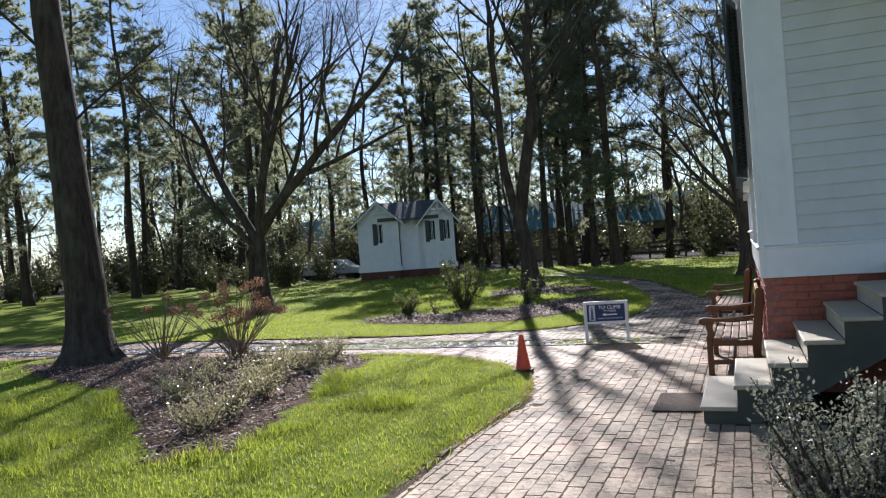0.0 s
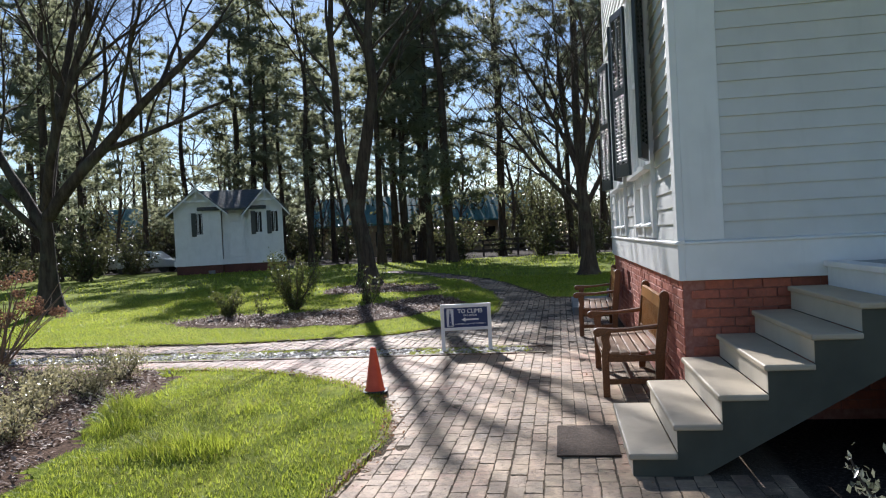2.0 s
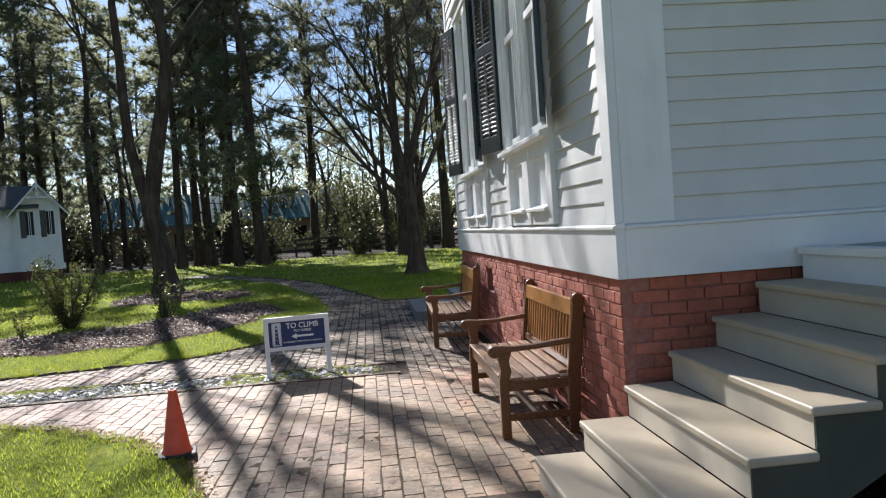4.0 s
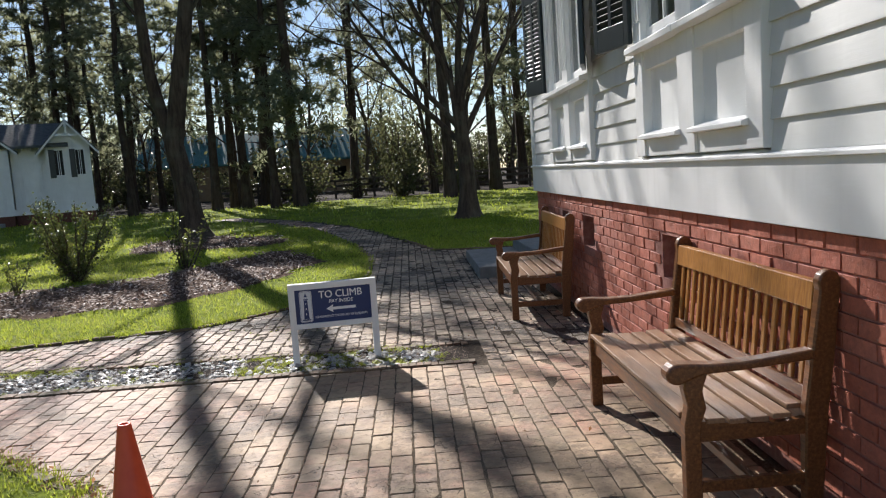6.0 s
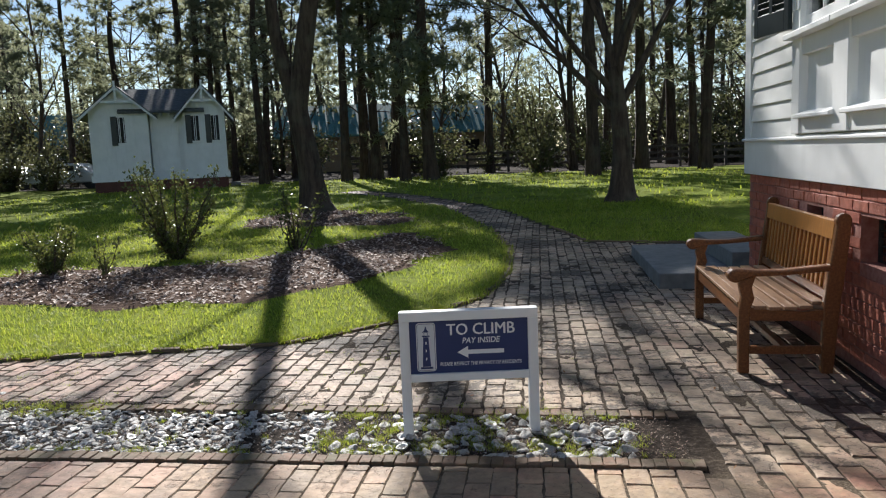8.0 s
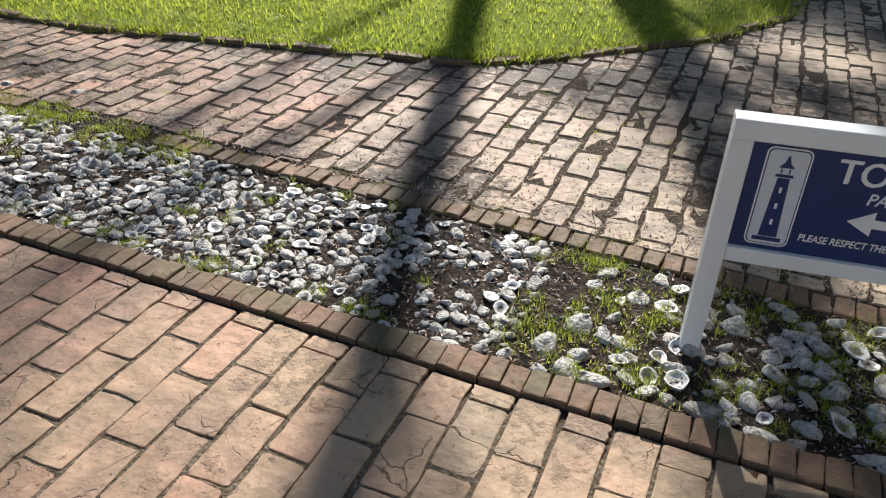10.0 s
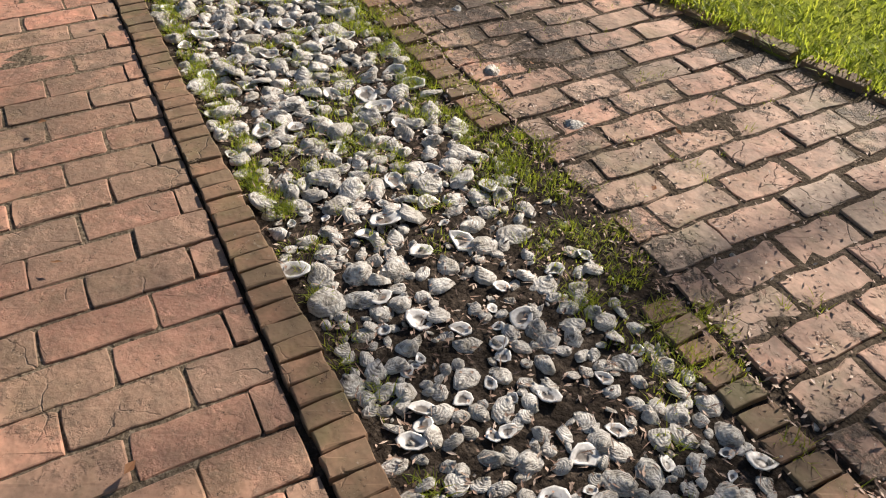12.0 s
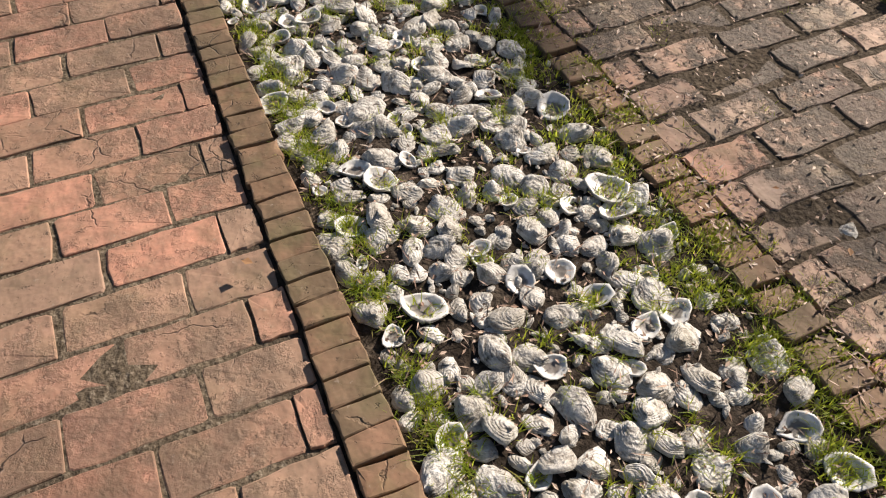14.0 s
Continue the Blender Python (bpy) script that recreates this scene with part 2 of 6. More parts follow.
# pale tones paint in the whitish gleam of backlit glossy leaves
GLINT_HOLLY = mat_leaf("glint_holly_leaf", ((0.0, (0.06, 0.075, 0.05)), (0.5, (0.19, 0.205, 0.15)), (1.0, (0.46, 0.45, 0.38))), (0.42, 0.44, 0.28), 0.35, 0.2, 0.9)
LOW_LEAF = mat_leaf("low_shrub_leaf", ((0.0, (0.09, 0.09, 0.04)), (0.5, (0.26, 0.235, 0.13)), (1.0, (0.54, 0.47, 0.33))), (0.62, 0.56, 0.28), 0.42, 0.24, 0.8)
SHRUB = mat_leaf("shrub_leaf", ((0.0, (0.03, 0.05, 0.016)), (0.5, (0.06, 0.08, 0.028)), (1.0, (0.12, 0.12, 0.05))), (0.3, 0.32, 0.07), 0.4, 0.35, 0.5)
UNDER = mat_leaf("understory_leaf", ((0.0, (0.03, 0.042, 0.02)), (0.6, (0.055, 0.066, 0.032)), (1.0, (0.10, 0.09, 0.045))), (0.2, 0.2, 0.08), 0.4, 0.4, 0.4)
DRY = mat_leaf("dry_leaf", ((0.0, (0.20, 0.10, 0.05)), (0.5, (0.29, 0.15, 0.08)), (1.0, (0.36, 0.22, 0.12))), (0.5, 0.25, 0.1), 0.4, 0.7, 0.2)
PETAL = mat_leaf("dried_flower", ((0.0, (0.17, 0.085, 0.05)), (0.5, (0.25, 0.14, 0.085)), (1.0, (0.36, 0.25, 0.16))), (0.45, 0.25, 0.15), 0.4, 0.8, 0.2)
CANE = mat_wood("dry_cane", (0.14, 0.09, 0.055), (0.24, 0.17, 0.11), (0.33, 0.25, 0.17), 0.7)

k = Mat("mulch_chip")
MULCH = k.base(k.ramp(k.chance(), (0.0, (0.08, 0.048, 0.034)), (0.4, (0.27, 0.17, 0.12)), (0.75, (0.43, 0.31, 0.235)), (1.0, (0.58, 0.47, 0.38))), 0.7, spec=0.4)

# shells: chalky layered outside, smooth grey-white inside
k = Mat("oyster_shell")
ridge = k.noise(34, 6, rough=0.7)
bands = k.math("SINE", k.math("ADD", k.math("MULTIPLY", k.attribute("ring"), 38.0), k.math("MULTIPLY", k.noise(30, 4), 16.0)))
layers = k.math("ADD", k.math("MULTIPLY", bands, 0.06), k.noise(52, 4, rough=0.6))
# the ramp's dark end paints shade and grime into the creases
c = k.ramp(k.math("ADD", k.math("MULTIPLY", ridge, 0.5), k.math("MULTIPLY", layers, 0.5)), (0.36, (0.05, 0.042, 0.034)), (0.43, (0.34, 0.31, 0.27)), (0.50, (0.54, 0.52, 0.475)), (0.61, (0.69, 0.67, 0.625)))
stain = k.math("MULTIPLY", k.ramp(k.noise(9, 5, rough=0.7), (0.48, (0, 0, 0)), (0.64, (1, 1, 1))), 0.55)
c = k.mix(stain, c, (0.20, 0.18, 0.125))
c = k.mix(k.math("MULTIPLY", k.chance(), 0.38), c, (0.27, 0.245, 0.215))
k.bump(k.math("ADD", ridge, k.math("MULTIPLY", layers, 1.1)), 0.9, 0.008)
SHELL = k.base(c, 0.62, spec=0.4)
k = Mat("shell_inside")
c = k.ramp(k.noise(60, 5), (0.3, (0.42, 0.41, 0.39)), (0.5, (0.60, 0.59, 0.56)), (0.75, (0.72, 0.71, 0.68)))
# hollow coloured darker towards its middle
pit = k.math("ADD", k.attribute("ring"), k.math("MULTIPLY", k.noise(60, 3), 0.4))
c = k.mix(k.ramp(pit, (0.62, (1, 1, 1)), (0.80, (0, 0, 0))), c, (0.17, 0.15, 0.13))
k.bump(k.noise(45, 4), 0.4, 0.005)
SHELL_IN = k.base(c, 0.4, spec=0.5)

# ground: lawn, soil and mulch in one sheet
k = Mat("ground")
soil = k.attribute("soil")
bedm = k.attribute("mulch")
far = k.noise(0.35, 5)
fine = k.noise(14, 6)
lawn = k.ramp(k.noise(1.6, 6), (0.25, (0.11, 0.155, 0.014)), (0.5, (0.21, 0.265, 0.022)), (0.75, (0.31, 0.325, 0.045)))
lawn = k.mix(k.ramp(fine, (0.35, (0, 0, 0)), (0.7, (1, 1, 1))), lawn, k.mix(0.6, lawn, (0.04, 0.05, 0.015)))
lawn = k.mix(k.math("MULTIPLY", k.ramp(far, (0.5, (0, 0, 0)), (0.68, (1, 1, 1))), 0.22), lawn, (0.19, 0.16, 0.07))
sandy = k.ramp(k.noise(120, 5), (0.3, (0.06, 0.046, 0.032)), (0.55, (0.15, 0.118, 0.083)), (0.75, (0.29, 0.24, 0.18)))
dirt = k.ramp(k.noise(34, 7, rough=0.7), (0.3, (0.010, 0.008, 0.006)), (0.52, (0.04, 0.031, 0.024)), (0.68, (0.12, 0.095, 0.073)), (0.78, (0.26, 0.22, 0.17)))
bark = k.ramp(k.noise(30, 6), (0.3, (0.035, 0.022, 0.015)), (0.55, (0.12, 0.074, 0.05)), (0.8, (0.25, 0.17, 0.125)))
edge = k.math("ADD", bedm, k.math("MULTIPLY", k.math("SUBTRACT", fine, 0.5), 0.7))
c = k.mix(k.ramp(edge, (0.42, (0, 0, 0)), (0.58, (1, 1, 1))), lawn, bark)
edge2 = k.math("ADD", soil, k.math("MULTIPLY", k.math("SUBTRACT", fine, 0.5), 0.5))
c = k.mix(k.ramp(edge2, (0.42, (0, 0, 0)), (0.58, (1, 1, 1))), c, dirt)
c = k.mix(k.attribute("sand"), c, sandy)
k.bump(k.math("ADD", fine, k.noise(70, 5)), 0.7, 0.014)
GROUND = k.base(c, 0.95, spec=0.05)

k = Mat("shingle_roof")
k.bump(k.noise(30, 4), 0.5, 0.02)
SHINGLE = k.base(k.ramp(k.noise(8, 6), (0.3, (0.05, 0.055, 0.055)), (0.7, (0.12, 0.125, 0.12))), 0.7)
k = Mat("green_metal_roof")
METAL_ROOF = k.base(k.ramp(k.noise(4, 4), (0.3, (0.07, 0.19, 0.175)), (0.7, (0.12, 0.27, 0.25))), 0.65, spec=0.3)
k = Mat("tan_plaster")
TAN = k.base(k.ramp(k.noise(3, 5), (0.3, (0.40, 0.29, 0.18)), (0.7, (0.50, 0.37, 0.24))), 0.8)
k = Mat("concrete")
k.bump(k.noise(60, 4), 0.4, 0.004)
CONCRETE = k.base(k.ramp(k.noise(9, 6), (0.3, (0.15, 0.15, 0.145)), (0.7, (0.24, 0.24, 0.225))), 0.8)
k = Mat("cone_orange")
ORANGE = k.base(k.ramp(k.noise(12, 5), (0.3, (0.72, 0.075, 0.02)), (0.7, (0.82, 0.11, 0.03))), 0.45)
k = Mat("black_rubber")
RUBBER = k.base(k.ramp(k.noise(20, 4), (0.3, (0.018, 0.018, 0.018)), (0.7, (0.04, 0.038, 0.035))), 0.7)
k = Mat("door_mat")
k.bump(k.noise(160, 3), 1.0, 0.006)
MATTING = k.base(k.ramp(k.noise(40, 5), (0.3, (0.05, 0.032, 0.02)), (0.7, (0.11, 0.072, 0.046))), 0.95)
k = Mat("sign_blue")
BLUE = k.base(k.ramp(k.noise(5, 4), (0.3, (0.012, 0.028, 0.11)), (0.7, (0.016, 0.034, 0.13))), 0.42)
k = Mat("sign_white")
LETTER = k.base((0.78, 0.78, 0.77), 0.5)
k = Mat("badge_grey")
BADGE = k.base((0.62, 0.64, 0.66), 0.5)
k = Mat("dark_void")
VOID = k.base(k.ramp(k.noise(10, 4), (0.3, (0.012, 0.011, 0.010)), (0.7, (0.035, 0.03, 0.026))), 0.9)
k = Mat("window_glass")
k.base((0.6, 0.65, 0.66), 0.03)
k.bsdf.inputs["Transmission Weight"].default_value = 1.0
k.bsdf.inputs["IOR"].default_value = 1.45
GLASS = k.m
k = Mat("car_paint")
CAR_WHITE = k.base((0.6, 0.62, 0.64), 0.25)


# ---- mesh helpers ----
def box(bm, x0, x1, y0, y1, z0, z1, mi=0):
    vs = [bm.verts.new((x, y, z)) for z in (z0, z1) for x, y in ((x0, y0), (x1, y0), (x1, y1), (x0, y1))]
    fs = [(3, 2, 1, 0), (4, 5, 6, 7), (0, 1, 5, 4), (1, 2, 6, 5), (2, 3, 7, 6), (3, 0, 4, 7)]
    made = [bm.faces.new([vs[i] for i in f]) for f in fs]
    for f in made:
        f.material_index = mi
    return vs


def prism(bm, outline, axis, a, b):
    """A closed outline in the two other axes, pulled from a to b along one axis."""
    def p(u, w, s):
        return {"x": (s, u, w), "y": (u, s, w), "z": (u, w, s)}[axis]
    lo = [bm.verts.new(p(u, w, a)) for u, w in outline]
    hi = [bm.verts.new(p(u, w, b)) for u, w in outline]
    n = len(outline)
    bm.faces.new(lo[::-1])
    bm.faces.new(hi)
    for i in range(n):
        bm.faces.new((lo[i], lo[(i + 1) % n], hi[(i + 1) % n], hi[i]))
    return lo + hi


def done(name, bm, mats, parent=None, bevel=0.0, smooth=False, segments=2):
    bmesh.ops.recalc_face_normals(bm, faces=bm.faces)
    me = bpy.data.meshes.new(name)
    bm.to_mesh(me)
    bm.free()
    for m in (mats if isinstance(mats, (list, tuple)) else [mats]):
        me.materials.append(m)
    if smooth:
        for p in me.polygons:
            p.use_smooth = True
    ob = new(name, me)
    if parent:
        ob.parent = parent
    if bevel:
        mod = ob.modifiers.new("bevel", "BEVEL")
        mod.width, mod.segments, mod.limit_method = bevel, segments, "ANGLE"
    return ob


def boxes(name, list_of, mat, parent=None, bevel=0.0):
    """Boxes: each a part of its own under a parent, else one mesh."""
    if parent and len(list_of) > 1:
        for b in list_of:
            ob = boxes(name, [b], mat, parent, bevel)
        return ob
    bm = bmesh.new()
    for b in list_of:
        box(bm, *b)
    return done(name, bm, mat, parent, bevel)


def raw(name, verts, faces, mats, parent=None, tone=None, mi=None, smooth=False, ring=None):
    """A mesh from arrays; tone: a number for every vertex, for variation piece by piece."""
    me = bpy.data.meshes.new(name)
    me.from_pydata([tuple(v) for v in verts], [], [tuple(f) for f in faces])
    for m in (mats if isinstance(mats, (list, tuple)) else [mats]):
        me.materials.append(m)
    if tone is not None:
        at = me.attributes.new("tone", "FLOAT", "POINT")
        at.data.foreach_set("value", np.asarray(tone, dtype=np.float32))
    if ring:
        me.attributes.new("ring", "FLOAT", "POINT").data.foreach_set("value", np.asarray(ring, dtype=np.float32))
    if mi is not None:
        me.polygons.foreach_set("material_index", np.asarray(mi, dtype=np.int32))
    if smooth:
        me.polygons.foreach_set("use_smooth", np.ones(len(me.polygons), dtype=bool))
    me.update()
    ob = new(name, me)
    if parent:
        ob.parent = parent
    return ob


def empty(name, m=None):
    ob = new(name)
    ob.empty_display_size = 0.2
    if m is not None:
        ob.matrix_basis = m
    return ob


class Soup:
    """Gathers many small pieces into one mesh."""

    def __init__(self):
        self.v, self.f, self.t, self.m, self.n = [], [], [], [], 0

    def add(self, verts, faces, tone=0.0, mi=0):
        self.v.extend(verts)
        self.f.extend([tuple(i + self.n for i in f) for f in faces])
        self.t.extend([tone] * len(verts))
        self.m.extend([mi] * len(faces))
        self.n += len(verts)

    def tube(self, pts, radii, sides=6, tone=0.0, mi=0):
        rings = []
        verts = []
        n = len(pts)
        for i, (p, r) in enumerate(zip(pts, radii)):
            d = (pts[min(i + 1, n - 1)] - pts[max(i - 1, 0)]).normalized()
            a = d.orthogonal().normalized() if i == 0 else (a - d * a.dot(d)).normalized()
            b = d.cross(a)
            for s in range(sides):
                w = 2 * math.pi * s / sides
                verts.append(p + (a * math.cos(w) + b * math.sin(w)) * r)
        faces = [(i * sides + s, i * sides + (s + 1) % sides, (i + 1) * sides + (s + 1) % sides, (i + 1) * sides + s) for i in range(n - 1) for s in range(sides)]
        self.add(verts, faces, tone, mi)

    def leaf(self, p, d, up, length, width, tone=0.0, mi=0):
        s = d.cross(up)
        s = s.normalized() if s.length > 1e-4 else Vector((1, 0, 0))
        mid = p + d * length * 0.5 + up * width * 0.15
        self.add([p, mid + s * width * 0.5, p + d * length, mid - s * width * 0.5], [(0, 1, 2), (0, 2, 3)], tone, mi)

    def make(self, name, mats, parent=None, smooth=False):
        return raw(name, self.v, self.f, mats, parent, self.t, self.m, smooth)


def rand_dir(rng, up=0.0):
    while True:
        d = Vector((rng.uniform(-1, 1), rng.uniform(-1, 1), rng.uniform(-1, 1)))
        if 0.05 < d.length < 1:
            d.normalize()
            d.z += up
            return d.normalized()


# ---- plan of the ground ----
def G(y):
    s = min(max((y - 14.5) / 18, 0), 1)
    return 0.25 * s * s * (3 - 2 * s)


NEAR_LAWN = [(-2.38, -8), (-2.38, 4.5), (-2.33, 6.4), (-2.26, 7.5), (-2.42, 8.4), (-2.72, 9.2), (-3.2, 9.85), (-4.0, 10.5), (-4.9, 10.95), (-6, 11.07), (-9, 11.12), (-16, 11.3), (-45, 12.0), (-45, -8)]
FAR_EDGE = [(-45, 14.9), (-19, 14.3), (-12, 13.75), (-8, 13.57), (-6, 13.57), (-5.5, 13.66), (-3.8, 14.02), (-3.35, 14.4), (-2.75, 15.05), (-2.35, 15.8), (-2.16, 17.2), (-2.22, 19.3), (-2.6, 21.4), (-3.12, 23.1), (-4.0, 25.8), (-5.6, 28.8), (-8.5, 33)]
PATH_RIGHT = [(-7.6, 33.5), (-4.9, 29.4), (-3.2, 26.2), (-2.3, 24.0), (-1.6, 21.6), (-1.1, 19.7), (0.9, 19.1), (1.2, 15.9), (0.16, 15.9), (0.16, 8.3)]
BED_NEAR = [(-12.8, 10.2), (-12.2, 11.0), (-9, 11.1), (-6.2, 11.0), (-5.4, 10.3), (-5.3, 8.6), (-4.6, 6.6), (-4.2, 5.4), (-4.8, 4.9), (-6.4, 6.4), (-8.2, 7.9), (-11.0, 9.0)]
BED_FAR = [(-9.2, 16.6), (-7.8, 15.8), (-6.3, 15.4), (-5.0, 15.5), (-3.7, 16.6), (-3.1, 18.3), (-3.3, 20.0), (-4.2, 20.8), (-5.0, 19.6), (-5.9, 18.2), (-7.2, 17.9), (-8.6, 17.9)]
BED_TREE = [(-7.9, 23.4), (-7.2, 22.4), (-5.2, 21.9), (-4.2, 22.6), (-4.6, 24.2), (-6.4, 25.4), (-7.6, 24.8)]
STRIP_Y0, STRIP_END = 11.79, -1.05


def strip_y1(x):
    return 12.57 - 0.12 * min(max((x + 5.0) / 4.0, 0), 1)


def inside(x, y, poly):
    hit = False
    j = len(poly) - 1
    for i in range(len(poly)):
        (xi, yi), (xj, yj) = poly[i], poly[j]
        if (yi > y) != (yj > y) and x < (xj - xi) * (y - yi) / (yj - yi) + xi:
            hit = not hit
        j = i
    return hit


NORTH = FAR_EDGE + PATH_RIGHT + [(-45, 8.3)]


def region(x, y):
    """What covers the ground: lawn, bed, strip, south or north paving, or soil."""
    wx, wy = x + 0.35 * noise.noise((x * 1.4, y * 1.4, 11.0)), y + 0.35 * noise.noise((x * 1.4, y * 1.4, 17.0))
    if inside(x, y, NEAR_LAWN):
        return "bed" if inside(wx, wy, BED_NEAR) else "lawn"
    if y < 6.4:
        return "soil" if x > 0.12 and x < 6 else ("south" if -2.4 < x <= 0.12 and y > -8 else "lawn")
    if y < 8.3:
        return "south" if x < 0.5 else ("soil" if x < 6 else "lawn")
    if inside(x, y, NORTH):
        if x < STRIP_END and STRIP_Y0 < y < strip_y1(x) + 0.10:
            return "strip"
        return "south" if y <= STRIP_Y0 else "north"
    if 0.1 < x < 9 and y < 15.9:
        return "soil"
    return "bed" if inside(wx, wy, BED_FAR) or inside(wx, wy, BED_TREE) else "lawn"


def rise(x, y, what=None):
    """Height of the ground sheet."""
    what = what or region(x, y)
    n = noise.noise((x * 0.7, y * 0.7, 0.0))
    if what in ("south", "north"):
        if what == "south":
            return G(y) - 0.0038 + 0.0022 * n
        mud = noise.noise((x * 1.1, y * 1.6, 5.0)) + 0.5 * noise.noise((x * 4.0, y * 4.0, 9.0))
        edge = max(0.0, 1 - abs(y - 12.9) / 0.35) if x < -4.6 else 0.0
        return G(y) - 0.0042 + 0.0012 * max(0.0, mud - 0.12) + 0.001 * edge * (0.5 + mud)
    if what == "strip":
        return G(y) - 0.012 + 0.009 * n
    if what == "soil":
        return -0.03 + 0.01 * n
    if what == "bed":
        return G(y) + 0.05 + 0.035 * n
    return G(y) + 0.015 + 0.03 * n


def ground():
    def steps(stops):
        out = []
        for a, b, s in stops:
            out += list(np.arange(a, b - 1e-6, s))
        return out + [stops[-1][1]]
    xs = steps([(-900, -100, 100), (-100, -30, 7), (-30, -14, 0.8), (-14, -9, 0.3), (-9, 1.3, 0.12), (1.3, 8, 0.6), (8, 60, 6), (60, 900, 105)])
    ys = steps([(-900, -60, 105), (-60, -4, 5), (-4, 3.4, 0.5), (3.4, 17, 0.12), (17, 20, 0.25), (20, 36, 0.4), (36, 90, 4), (90, 900, 90)])
    verts, soil, mul, sand = [], [], [], []
    for y in ys:
        for x in xs:
            w = region(x, y) if (-45 < x < 9 and -8 < y < 36) else "lawn"
            z = rise(x, y, w)
            if abs(x) > 60 or y > 75 or y < -40:
                z = G(y)
            verts.append((x, y, z))
            soil.append(1.0 if w in ("south", "north", "strip", "soil") or y > 46 + 3 * noise.noise((x * 0.2, 0, 3)) else 0.0)
            sand.append(1.0 if w == "south" else (0.4 if w == "north" else 0.0))
            mul.append(1.0 if w == "bed" else 0.0)
    nx = len(xs)
    faces = [(j * nx + i, j * nx + i + 1, (j + 1) * nx + i + 1, (j + 1) * nx + i) for j in range(len(ys) - 1) for i in range(nx - 1)]
    ob = raw("ground", verts, faces, GROUND, smooth=True)
    for nm, vals in (("soil", soil), ("mulch", mul), ("sand", sand)):
        ob.data.attributes.new(nm, "FLOAT", "POINT").data.foreach_set("value", np.array(vals, dtype=np.float32))
    tagged(ob, "green winter lawn with bark-mulch beds and bare sandy soil", "ground", kind="structure")


ground()

# ---- the house ----
WX, CY, FY = 0.165, 8.215, 15.84       # west wall face, near corner, far corner
EX, TOPZ = 8.5, 7.2
SK0, SK1 = 1.125, 1.42                # skirt board
PITCH = 0.14
BAYS = ((9.52, 11.36), (12.66, 14.5))


def clapboard(name_parent, length_axis, a, b, fixed, z, side, mesh_store):
    """One tapered board from a to b; side: which way it faces."""
    key = (length_axis, round(b - a, 3))
    if key not in mesh_store:
        bm = bmesh.new()
        L = b - a
        if length_axis == "y":       # faces -x
            prism(bm, [(0.02, 0), (-0.026, 0), (-0.026, 0.006), (-0.008, PITCH + 0.012), (0.02, PITCH + 0.012)], "y", 0, L)
        else:                        # faces -y
            prism(bm, [(0.02, 0), (-0.026, 0), (-0.026, 0.006), (-0.008, PITCH + 0.012), (0.02, PITCH + 0.012)], "x", 0, L)
        bmesh.ops.recalc_face_normals(bm, faces=bm.faces)
        me = bpy.data.meshes.new("clapboard")
        bm.to_mesh(me)
        bm.free()
        me.materials.append(SIDING)
        mesh_store[key] = me
    ob = new("clapboard", mesh_store[key])
    ob.location = (fixed, a, z) if length_axis == "y" else (a, fixed, z)
    ob.parent = name_parent


